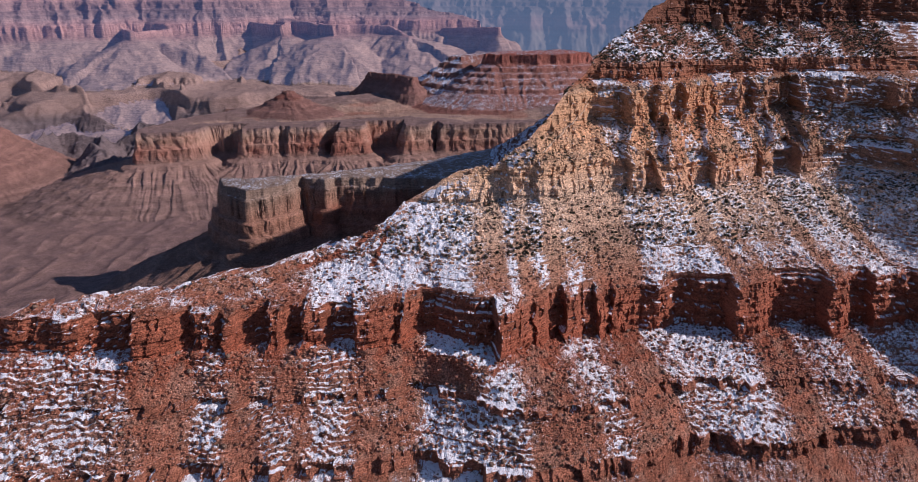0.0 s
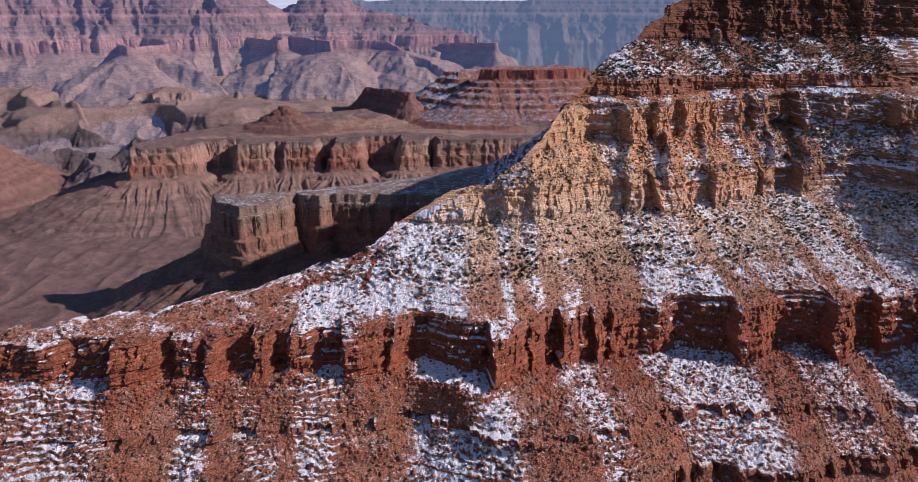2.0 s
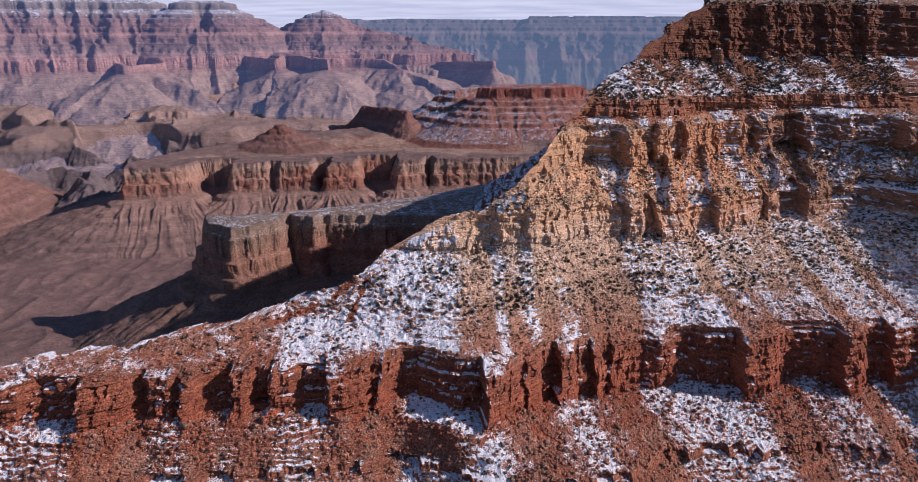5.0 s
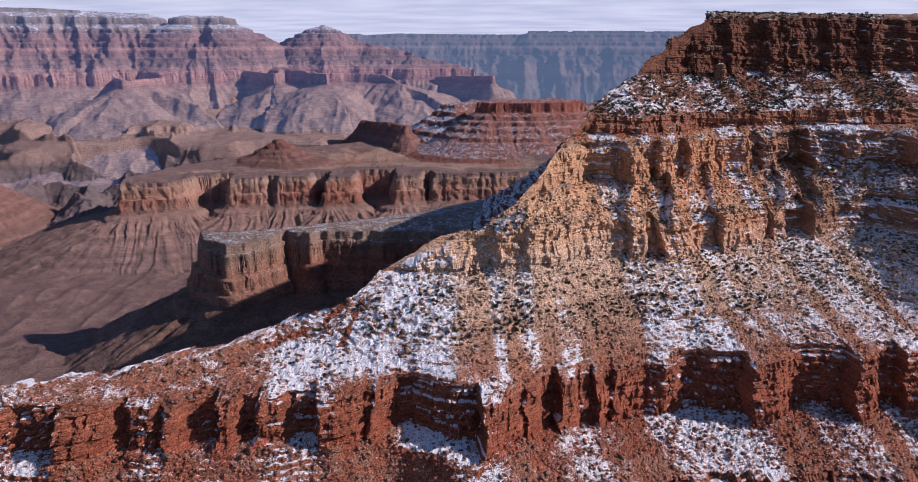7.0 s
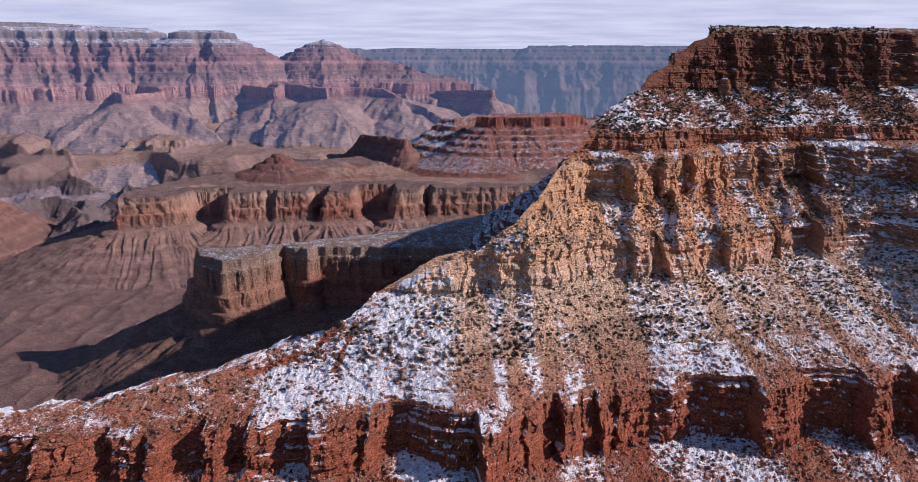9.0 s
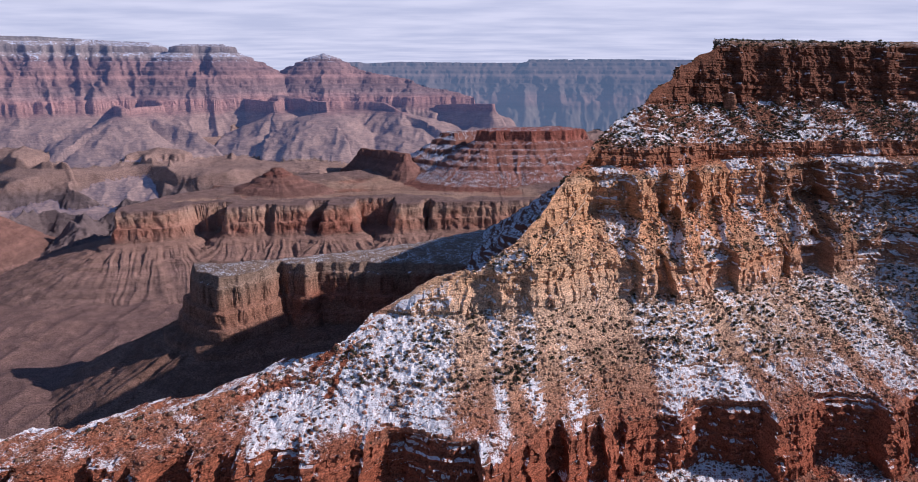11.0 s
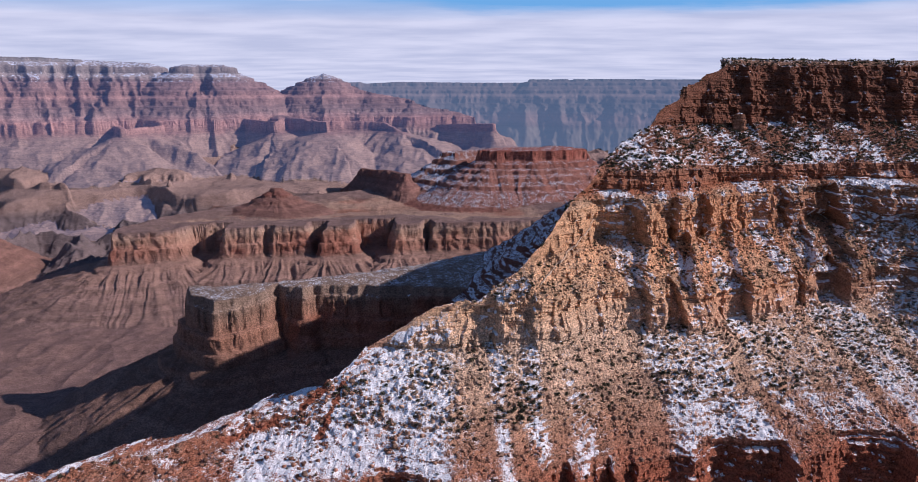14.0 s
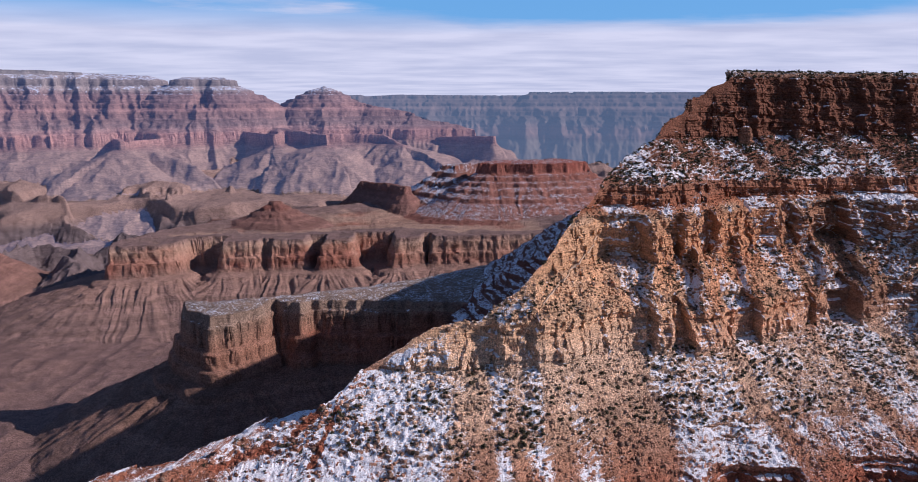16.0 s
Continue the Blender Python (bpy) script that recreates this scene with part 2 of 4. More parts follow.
BEDS = [
    # foot of the slope, low ledge (foot, top), middle ledge (foot, top)
    bed([-415], [230, 240, 250, 262, 270, 285, 285, 285, 300, 325, 330, 350, 360, 335, 310, 320]),
    bed([-284, -293, -297, -300, -303, -307, -311, -314, -319, -325, -330, -334, -337, -340, -342], [357, 374, 386, 396, 403, 420, 413, 414, 435, 464, 460, 490, 500, 470, 445, 455]),
    bed([-275, -284, -288, -291, -294, -298, -301, -304, -308, -313, -318, -322, -325, -328, -330], [360, 378, 390, 400, 407, 425, 417, 418, 440, 470, 465, 495, 505, 475, 450, 460]),
    bed([-252, -258, -262, -265, -268, -273, -276, -278, -285, -291, -297, -302, -306, -310, -312], [400, 408, 414, 427, 434, 458, 447, 438, 464, 498, 508, 513, 535, 467, 410, 420]),
    bed([-248, -254, -258, -260, -263, -268, -270, -273, -279, -285, -291, -296, -300, -304, -306], [402, 411, 417, 430, 437, 461, 450, 441, 468, 502, 512, 518, 540, 471, 414, 424]),
    # red cliff: foot and top
    bed([-226, -229, -233, -236, -238, -243, -246, -255, -266, -269, -268, -271, -274, -278, -280], [425, 434, 439, 450, 462, 476, 466, 506, 538, 552, 550, 556, 578, 511, 450, 460]),
    bed([-200, -206, -208, -211, -212, -215, -217, -223, -231, -232, -229, -230, -232, -234, -236], [431, 440, 449, 459, 470, 484, 474, 515, 546, 559, 558, 564, 586, 521, 460, 470]),
    # red ledges above it
    bed([-194, -201, -203, -204, -201, -195, -197, -202, -207, -209, -210, -212, -214, -216, -218], [452, 462, 474, 497, 535, 532, 527, 553, 583, 594, 606, 624, 646, 555, 500, 510]),
    # golden cliff: foot, lower cliff's top, craggy slope, upper cliff's top
    bed([-160, -165, -168, -170, -170, -170, -170, -166, -168, -172, -173, -175, -171], [540, 560, 570, 580, 588, 588, 594, 590, 626, 640, 668, 708, 724, 655, 600, 570]),
    bed([-140, -145, -147, -149, -149, -149, -149, -141, -142, -150, -152, -154, -150], [545, 565, 576, 586, 596, 598, 606, 602, 635, 648, 676, 716, 732, 663, 608, 578]),
    bed([-120, -120, -120, -120, -120, -120, -120, -118, -120, -123, -124, -122, -120], [570, 590, 600, 610, 618, 620, 628, 630, 682, 698, 740, 760, 772, 735, 700, 670]),
    bed([-92], [620, 630, 635, 640, 642, 644, 648, 646, 695, 709, 751, 770, 783, 748, 712, 680]),
    # upper ledge: foot and top
    bed([-84], [630, 640, 645, 650, 652, 654, 658, 660, 713, 724, 766, 781, 794, 800, 810, 800]),
    bed([-70], [634, 644, 649, 654, 656, 658, 662, 664, 718, 729, 771, 786, 799, 805, 815, 805]),
    # top cliff: foot, rim, tableland
    bed([-36], [689, 709, 719, 729, 739, 749, 767, 740, 764, 772, 818, 832, 838, 844, 860, 855]),
    bed([16], [704, 724, 734, 744, 754, 764, 782, 760, 788, 796, 840, 854, 860, 866, 882, 877]),
    bed([22], [720, 740, 750, 760, 770, 780, 798, 780, 806, 814, 858, 872, 878, 884, 900, 895]),
    bed([24], [740, 760, 770, 780, 790, 800, 815, 826, 852, 868, 875, 905, 1060, 1260, 1560, 1800]),
]
ROWS_PER = [60, 16, 40, 12, 40, 52, 34, 62, 34, 40, 44, 14, 24, 46, 64, 10, 20]
CREST_X = [-430, -330, -290, -224, -160, -122, -70, -32, -3, 30, 54, 84, 98, 106, 114, 122, 130, 150, 170, 183, 190, 200, 214, 221, 238, 250, 262, 270, 277, 281, 300, 640, 800]
CREST_Z = [-216, -208, -204, -202, -201, -198, -184, -163, -147, -142, -128, -104, -90, -85, -82, -74, -66, -50, -40, -35, -25, -18, -14, -4, 2, 9, 12, 17, 20.5, 25, 25, 25, 25]
TAN, GOLD, CREAM, RED = (0.42, 0.31, 0.215), (0.66, 0.375, 0.20), (0.62, 0.375, 0.21), (0.33, 0.128, 0.074)
BED_COLOUR = [RED, RED, (0.37, 0.152, 0.09), RED, (0.37, 0.152, 0.09), (0.33, 0.10, 0.052), (0.36, 0.13, 0.072), (0.48, 0.275, 0.17), (0.70, 0.49, 0.33), (0.74, 0.46, 0.265), GOLD, CREAM, (0.33, 0.13, 0.068), (0.31, 0.145, 0.085), (0.20, 0.085, 0.05), (0.185, 0.08, 0.047), (0.32, 0.2, 0.13), TAN]
# how strongly each stretch between beds stands out as cliff
CLIFF = [0, 1, 0, 1, 0, 1, 0.35, 0, 1, 0.45, 1, 0.2, 1, 0.1, 1, 0.3, 0]


SNOW_LOW = [(-480, -214, 0.9), (-176, -160, 1.0), (-142, -112, 0.6), (-99, -65, 0.9), (-24, 44, 1.0), (80, 118, 0.7), (176, 258, 1.0), (296, 346, 1.0), (368, 440, 1.0)]
SNOW_HIGH = [(-400, -112, 0.5), (-110, 4, 0.95), (34, 42, 0.9), (57, 66, 0.9), (80, 92, 0.4), (150, 216, 1.0), (234, 306, 0.9), (322, 372, 1.0), (385, 450, 1.0)]
SNOW_CRAG = [(-60, -40, 0.6), (20, 36, 0.5), (126, 160, 0.9), (178, 196, 1.0), (208, 232, 1.0), (282, 304, 1.0), (314, 348, 1.0), (384, 440, 1.0)]
# hollows along the cliffs: from, to, depth
RED_HOLLOWS = [(-253, -218, 9), (-191, -182, 5), (-167, -160, 4), (-154, -133, 9), (-122, -110, 7), (-96, -74, 8), (-48, -42, 4), (-37, 29, 17), (53, 58, 3.5), (66, 82, 8), (94, 109, 7), (115, 122, 5), (163, 226, 14), (254, 307, 14), (329, 349, 8), (380, 412, 12)]
GOLD_HOLLOWS = [(20, 40, 5), (60, 66, 3), (112, 116, 2.5), (146, 152, 5), (166, 178, 10), (206, 236, 9), (262, 266, 3), (288, 296, 5), (309, 336, 17), (382, 470, 20)]
CRAG_HOLLOWS = [(122, 160, 9), (176, 196, 12), (206, 234, 9), (284, 304, 8), (312, 340, 16), (384, 440, 14)]
UPPER_HOLLOWS = [(114, 158, 14), (178, 190, 9), (206, 220, 8), (256, 260, 3), (292, 302, 7), (318, 356, 16), (374, 384, 5), (400, 440, 14), (455, 475, 8)]
RIM_HOLLOWS = [(232, 250, 3), (262, 290, 5), (300, 332, 4), (344, 352, 3), (366, 398, 5), (410, 440, 4), (452, 480, 4)]


def hollowed(x, hollows):
    """Outward push along a cliff: each hollow has an abrupt shaded side; the buttress next to it falls back gently towards the sun."""
    push = np.zeros_like(x)
    for k, (a, b, d) in enumerate(hollows):
        wide = b - a
        edge = max(1.2, 0.07 * wide)
        push = push - d * sstep(x, a - 0.1 * wide, a + 0.3 * wide) * (1 - sstep(x, b - edge, b + 0.5))
        end = hollows[k + 1][0] if k + 1 < len(hollows) else b + 40
        fall = np.clip((x - b) / max(end - b, 1.0), 0, 1)
        push = push + min(0.5 * d, 5.0) * (1 - fall) * sstep(x, b - edge, b + 0.5) * (x < end)
    return push


def columns(u, seed):
    """Broken columns: abrupt on the shaded side, falling back towards the sun, -1 to 1."""
    i = np.floor(u).astype(np.int64)
    f = u - i
    z = i * 0
    here, last = hash01(i, z, z, seed) * 2 - 1, hash01(i - 1, z, z, seed) * 2 - 1
    rise = sstep(f, 0.0, 0.12)
    return (last - 0.45) * (1 - rise) + (here + 0.45 - 0.9 * f) * rise


# bare strips of red soil on the saddle: from, to, half width
SCARS = [(-58, 559, -62, 541, 1.6), (-62, 541, -66, 524, 2.0), (-67, 562, -79, 546, 2.6), (-95, 540, -112, 531, 3.0), (-112, 531, -122, 524, 2.5)]


def build_ridge(step=0.85, rows=1.12):
    x = np.concatenate([np.arange(-430, 460, step), np.arange(460, 800, step * 4)])
    knots = len(BEDS)
    zk, yk = np.zeros((knots, len(x))), np.zeros((knots, len(x)))
    for i, (zs, ys) in enumerate(BEDS):
        zs = list(zs) + [zs[-1]] * (len(KX) - len(zs))
        zk[i] = smooth(np.interp(x, KX, zs), int(14 / step))
        yk[i] = smooth(np.interp(x, KX, ys), int(7 / step))
    lev = [np.linspace(i, i + 1, max(2, int(r * rows)), endpoint=False) for i, r in enumerate(ROWS_PER)]
    lev = np.concatenate(lev + [[knots - 1]])
    crest = smooth(np.interp(x, CREST_X, CREST_Z), int(2 / step)) + 2.8 * fbm(x / 13, x * 0, x * 0 + 3.3, 4, 71) * (1 + 0.8 * sstep(x, 20, 60)) * (1 - sstep(x, 225, 262))
    lc = np.zeros(len(x))                       # bed number at which each column reaches the crest
    for j in range(len(x)):
        z = zk[:, j]
        lc[j] = knots - 1 if x[j] > 279 else np.interp(crest[j], z[:-1], np.arange(knots - 1))
    LEV, LC = np.meshgrid(lev, lc, indexing="ij")
    X = np.repeat(x[None], len(lev), 0)
    front = LEV <= LC
    Lf = np.clip(np.where(front, LEV, 2 * LC - LEV), 0, knots - 1.0001)
    i0 = Lf.astype(int)
    f = Lf - i0
    J = np.repeat(np.arange(len(x))[None], len(lev), 0)
    Z = zk[i0, J] * (1 - f) + zk[i0 + 1, J] * f
    Yf = yk[i0, J] * (1 - f) + yk[i0 + 1, J] * f
    ic = np.minimum(LC.astype(int), knots - 2)
    fc = LC - ic
    Yc = yk[ic, J] * (1 - fc) + yk[ic + 1, J] * fc
    cliff = np.asarray(CLIFF)[i0]
    # soften the change between cliff and slope
    near_top = np.minimum(1, (LC - LEV) / 0.8)
    # gullies and spurs run down the fall line, which leans to the right going down;
    # the flanks that turn away from the sun keep their snow
    xs = X - 0.30 * (640 - Yf)
    wander = 13 * fbm(X / 34, Yf / 34, Z / 34, 4, 7) * (0.2 + 0.8 * sstep(np.abs(X - 58), 40, 80))
    flank, spurs = np.zeros_like(X), np.zeros_like(X)
    for spans, y_ref, lo, hi in ((SNOW_LOW, 440, -1, 6.3), (SNOW_HIGH, 600, 6.3, 8.5), (SNOW_CRAG, 680, 8.5, 12.3)):
        fine_x = np.arange(-700, 1100, 1.0)
        prof = np.zeros_like(fine_x)
        for a, b, w in spans:
            soft = min(11.0, 0.45 * (b - a))
            prof = np.maximum(prof, w * sstep(fine_x, a - soft, a + 0.8 * soft) * (1 - sstep(fine_x, b - 0.8 * soft, b + soft)))
        drift = np.cumsum(prof - smooth(prof, 60)) * (1.0 if y_ref < 650 else 1.15)
        drift = drift - smooth(drift, 90)
        here = X + (0.06 + 0.22 * sstep(X, 60, 150)) * (Yf - y_ref) + (0.8 if y_ref < 650 else 0.4) * wander
        w = sstep(Lf, lo - 0.3, lo + 0.3) * (1 - sstep(Lf, hi - 0.3, hi + 0.3))
        flank += w * np.interp(here, fine_x, prof)
        spurs += w * np.interp(here, fine_x, drift)
    spurs = np.clip(spurs * 0.5, -14, 14) * np.clip(near_top * 1.3, 0, 1)
    slope_w = sstep(Z, 30, -60) * (0.35 + 0.65 * sstep(X, -60, 160)) * np.clip(near_top, 0, 1)
    gully = ridged(xs / 62, Z / 400, 0 * Z, 2, 11) * 2.5 * slope_w + fbm(xs / 25, Z / 90, 0 * Z, 3, 23) * 3.2 * (0.4 + 0.6 * slope_w) + spurs
    craggy = sstep(Lf, 8.6, 9.2) * (1 - sstep(Lf, 11.2, 11.8)) * np.clip(near_top * 1.5, 0, 1)
    gully = gully + craggy * (ridged(xs / 30, Z / 55, 0 * Z, 3, 13) * 2.5 + fbm(X / 15, Yf / 15, Z / 15, 3, 14) * 5 + fbm(X / 5.5, Yf / 5.5, Z / 5.5, 3, 17) * 1.8)
    # buttresses and hollows of each cliff, carried a little into the slopes above and below
    wob = X + 2.6 * vnoise(X / 16, Z / 11, 0 * Z, 19) + 1.4 * vnoise(X / 5, Z / 4, 0 * Z, 20)
    keep = np.clip(near_top * 2, 0, 1)
    carved = np.zeros_like(X)
    for hollows, lo, hi, fade_lo, fade_hi, lean in (
            (RED_HOLLOWS, 5.0, 6.0, 0.22, 0.35, 0.0), (GOLD_HOLLOWS, 8.0, 9.05, 0.15, 0.3, 0.0), (CRAG_HOLLOWS, 9.2, 10.0, 0.3, 0.4, -0.22),
            (UPPER_HOLLOWS, 10.1, 11.0, 0.3, 0.5, 0.0), (RIM_HOLLOWS, 14.0, 15.0, 0.3, 0.3, 0.0)):
        w = sstep(Lf, lo - fade_lo, lo) * (1 - sstep(Lf, hi, hi + fade_hi))
        carved += w * hollowed(wob + lean * (Yf - 690), hollows)
    gully = gully + carved * keep
    dipped0 = Z + 0.035 * X
    # buttresses and alcoves in the cliffs
    amp = cliff * np.clip(near_top * 2, 0, 1)
    butt = (vnoise(X / 17, Z / 130, 0 * Z, 31) * 2.5 + columns(X / 9.0 + 0.35 * vnoise(X / 30, Z / 25, 0 * Z, 5), 37) * 1.6
            + columns(X / 3.7 + 0.6 * vnoise(X / 9, Z / 7, 0 * Z, 6), 41) * 0.5) * amp + columns((X - 0.22 * (Yf - 690)) / 6.5 + 0.5 * vnoise(X / 12, Z / 9, 0 * Z, 15), 16) * 2.4 * craggy * (1 - cliff) * sstep(fbm(X / 24, Z / 24, 0 * Z, 2, 18), -0.3, 0.3)
    butt = butt + columns(X / 13 + 0.5 * vnoise(X / 20, Z / 15, 0 * Z, 21), 39) * 3.6 * amp * (Lf < 4.2)
    # fractured blocks, large and small
    for bw, bh, push, sd in ((11.0, 7.0, 2.4, 131), (5.0, 4.5, 1.4, 137), (2.4, 2.2, 0.5, 139)):
        u = X / bw + 0.55 * vnoise(X / (2.2 * bw), Z / (2.2 * bh), 0 * Z, sd)
        v = dipped0 / bh + 0.35 * vnoise(X / (2.5 * bw), Z / (2.5 * bh), 0 * Z, sd + 1)
        row = np.floor(v).astype(np.int64)
        u = u + 0.5 * (row % 2) + 0.3 * hash01(row, row * 0, row * 0, sd + 2)
        butt = butt + (hash01(np.floor(u).astype(np.int64), row, row * 0, sd + 3) * 2 - 1) * push * np.maximum(amp, 0.65 * craggy)
    # thin beds that stick out or weather back
    dipped = Z + 0.035 * X
    beds = (cells(dipped / 3.4 + 0.3 * vnoise(X / 40, Z / 40, 0 * Z, 8), 43) * 1.7 + cells(dipped / 1.3 + 0.5 * vnoise(X / 25, Z / 9, 0 * Z, 9), 47) * 0.45) * (0.35 + 0.65 * cliff)
    rough = fbm(X / 5.5, Yf / 5.5, Z / 5.5, 4, 53) * 2.2 + fbm(X / 1.9, Yf / 1.9, Z / 1.9, 2, 59) * 1.3
    out = gully + butt + beds + rough * (0.55 - 0.25 * cliff)
    side = np.where(front, -1.0, 1.0) * np.clip(np.abs(LC - LEV) * 3, 0, 1)
    flat = sstep(LEV, knots - 2.2, knots - 1.6)
    Y = np.where(front, Yf, Yc + 0.9 * (Yc - Yf)) + side * out * (1 - flat)
    Zr = Z + (fbm(X / 7, Y / 7, 0 * Z, 4, 61) * 1.1 + fbm(X / 2.2, Y / 2.2, 0 * Z, 2, 67) * 1.1) * (1 - 0.8 * cliff)
    # terracettes: thin beds step down the slopes
    t = dipped / 3.1 + 1.7 * vnoise(X / 38, Y / 38, 0 * Z, 69) + 0.4 * vnoise(X / 7, Y / 7, 0 * Z, 68)
    t = t - np.floor(t)
    Zr = Zr + 3.1 * (sstep(t, 0.35, 0.65) - t) * (0.55 + 0.4 * sstep(Lf, 5.9, 6.1) * (1 - sstep(Lf, 7.0, 7.3))) * (1 - cliff) * (1 - flat) * sstep(fbm(X / 35, Y / 35, Z / 20, 3, 70), -0.45, 0.15)
    Xr = X + (fbm(X / 6, Z / 6, 0 * Z + 9, 3, 73) * 1.4) * cliff
    P = np.stack([Xr, Y, Zr], -1)
    # colour of the beds
    bc = np.asarray(BED_COLOUR)
    Lw = np.clip(Lf + 0.30 * fbm(X / 30, Yf / 30, Z / 30, 3, 79) * (1 - cliff), 0, knots - 1.001)
    k0 = Lw.astype(int)
    kf = (Lw - k0)[..., None]
    kf = np.where(k0[..., None] == 7, kf ** 0.5, kf)
    col = bc[k0] * (1 - kf) + bc[np.minimum(k0 + 1, knots - 1)] * kf
    rusty = sstep(X + 30 * fbm(X / 40, Z / 25, 0 * Z, 3, 85), 95, 230) * sstep(Lf, 7.4, 8.3) * (1 - sstep(Lf, 11.6, 12.2))
    col = col * (1 - rusty[..., None] * np.array((0.08, 0.22, 0.27)))
    # right-hand crag: redder rock, its colour also darkened in place of shade
    dull_shade = sstep(X + 22 * fbm(X / 26, Z / 20, 0 * Z, 3, 88), 272, 330) * sstep(Lf, 8.0, 8.2) * (1 - sstep(Lf, 11.6, 12.2)) * 0.7
    col = col * (1 - dull_shade[..., None]) + np.array((0.285, 0.148, 0.092)) * dull_shade[..., None]
    saddle = ((1 - sstep(X + 18 * fbm(X / 20, Yf / 20, 0 * Z, 2, 91), -75, 0)) * sstep(Lf, 5.8, 6.3) * 0.8)[..., None]
    col = col * (1 - saddle) + np.array((0.34, 0.118, 0.064)) * saddle
    ochre = sstep(fbm(X / 22, Yf / 22, Z / 14, 4, 87), -0.05, 0.25)[..., None] * (craggy * (1 - cliff))[..., None]
    col = col * (1 - ochre) + np.array((0.53, 0.345, 0.21)) * ochre
    scree = (sstep(fbm(X / 9, Y / 9, Z / 9, 4, 86), -0.1, 0.35) * (1 - cliff) * (Lf < 7.5))[..., None] * 0.45
    col = col * (1 - scree) + np.array((0.37, 0.225, 0.155)) * scree
    band = 1 + 0.16 * cells(dipped / 2.1, 83) + 0.10 * fbm(X / 12, Z / 3, 0 * Z, 3, 89)
    col = col * band[..., None]
    # snow keeps to what turns away from the sun and is not too steep
    Ps = np.stack([X, np.where(front, Yf, Yc + 0.9 * (Yc - Yf)) + side * (gully + 0.5 * butt) * (1 - flat), Z], -1)
    nrm = normals_of(Ps)
    nrm = np.where(nrm[..., 2:3] < 0, -nrm, nrm)
    facing = nrm @ np.asarray(TO_SUN)
    true = np.abs(normals_of(P)[..., 2])
    lie = sstep(nrm[..., 2] + 0.14 * craggy, 0.42, 0.72) * (0.25 + 0.75 * sstep(true, 0.45, 0.80))
    snow = (0.30 + 0.07 * (Lf < 5) * (X < 130) + (0.06 - 0.13 * (1 - sstep(X, -95, -45)) + 0.06 * sstep(X, 10, 40) * (1 - sstep(X, 110, 150))) * (Lf > 6.0) * (Lf < 8) + 0.38 * flank * (1 - 0.1 * sstep(Lf, 8.4, 9.0)) + (0.62 + 0.5 * craggy) * (0.47 - facing) + (0.30 + 0.5 * fbm(X / 22, Y / 22, Z / 22, 3, 103)) * sstep(Lf, 12.8, 13.1) * (1 - sstep(Lf, 14.0, 14.2)) + 0.30 * fbm(xs / 16, Z / 50, 0 * Z, 3, 97) + 0.22 * fbm(X / 9, Y / 9, Z / 9, 2, 101)) * lie
    snow = np.clip(snow * np.where((Lf > 8) & (Lf < 12), 1.15, 1.0), 0, 0.64)
    snow = snow * np.where((Lf < 2) & (X > 60), 0.6, 1.0) * (1 - 0.14 * sstep(X, 225, 270) * (Lf < 8))
    for ax, ay, bx, by, wide in SCARS:
        t = np.clip(((X - ax) * (bx - ax) + (Y - ay) * (by - ay)) / ((bx - ax) ** 2 + (by - ay) ** 2), 0, 1)
        away = np.hypot(X - ax - t * (bx - ax), Y - ay - t * (by - ay)) + 2.5 * fbm(X / 5, Y / 5, 0 * X, 2, 107)
        scar = (1 - sstep(away, wide * 0.6, wide * 1.2)) * front * (Lf < 8)
        snow = snow * (1 - scar)
        col = col * (1 - scar[..., None]) + np.array((0.36, 0.12, 0.065)) * scar[..., None]
    snow = np.where((LEV > knots - 2.0) & front, 0.45, snow)
    ob = tagged(new("mesa_ridge"), "red and golden bedded sandstone mesa ridge streaked with snow", "mesa")
    for name, lo, hi, label in RIDGE_PARTS:
        a, b = int(np.searchsorted(lev, lo)), int(np.searchsorted(lev, hi))
        if hi >= knots - 1:
            b = len(lev) - 1
        piece = grid_mesh(name, P[a:b + 1], NEAR_ROCK, col[a:b + 1], snow[a:b + 1])
        piece.parent = ob
        tagged(piece, label)
    return ob, P, snow, cliff, LEV - LC, col, Lf


RIDGE_PARTS = [
    ("talus_slope", 0, 1, "red talus slope at the foot"), ("ledge", 1, 2, "low red ledge"),
    ("talus_slope", 2, 3, "red talus with snow stripes"), ("ledge", 3, 4, "thin red ledge"),
    ("talus_slope", 4, 5, "red talus under the cliff"), ("cliff_band", 5, 6, "deep red cliff with shaded alcoves"),
    ("ledge_slope", 6, 7, "red ledges with snow"), ("snowy_slope", 7, 8, "shrubby slope striped with snow"),
    ("cliff_band", 8, 9, "golden lower cliff"), ("craggy_slope", 9, 10, "golden crags with snowy chutes"),
    ("cliff_band", 10, 11, "golden upper cliff"), ("bench", 11, 12, "narrow snowy bench"),
    ("cliff_band", 12, 13, "thin rust-red ledge cliff"), ("snowy_slope", 13, 14, "snowy slope under the top cliff"),
    ("cliff_band", 14, 15, "dark rust-brown top cliff"), ("tableland", 15, 17, "snow-dusted flat top")]
ridge, RIDGE_P, RIDGE_SNOW, RIDGE_CLIFF, RIDGE_OVER, RIDGE_COL, RIDGE_LEV = build_ridge()


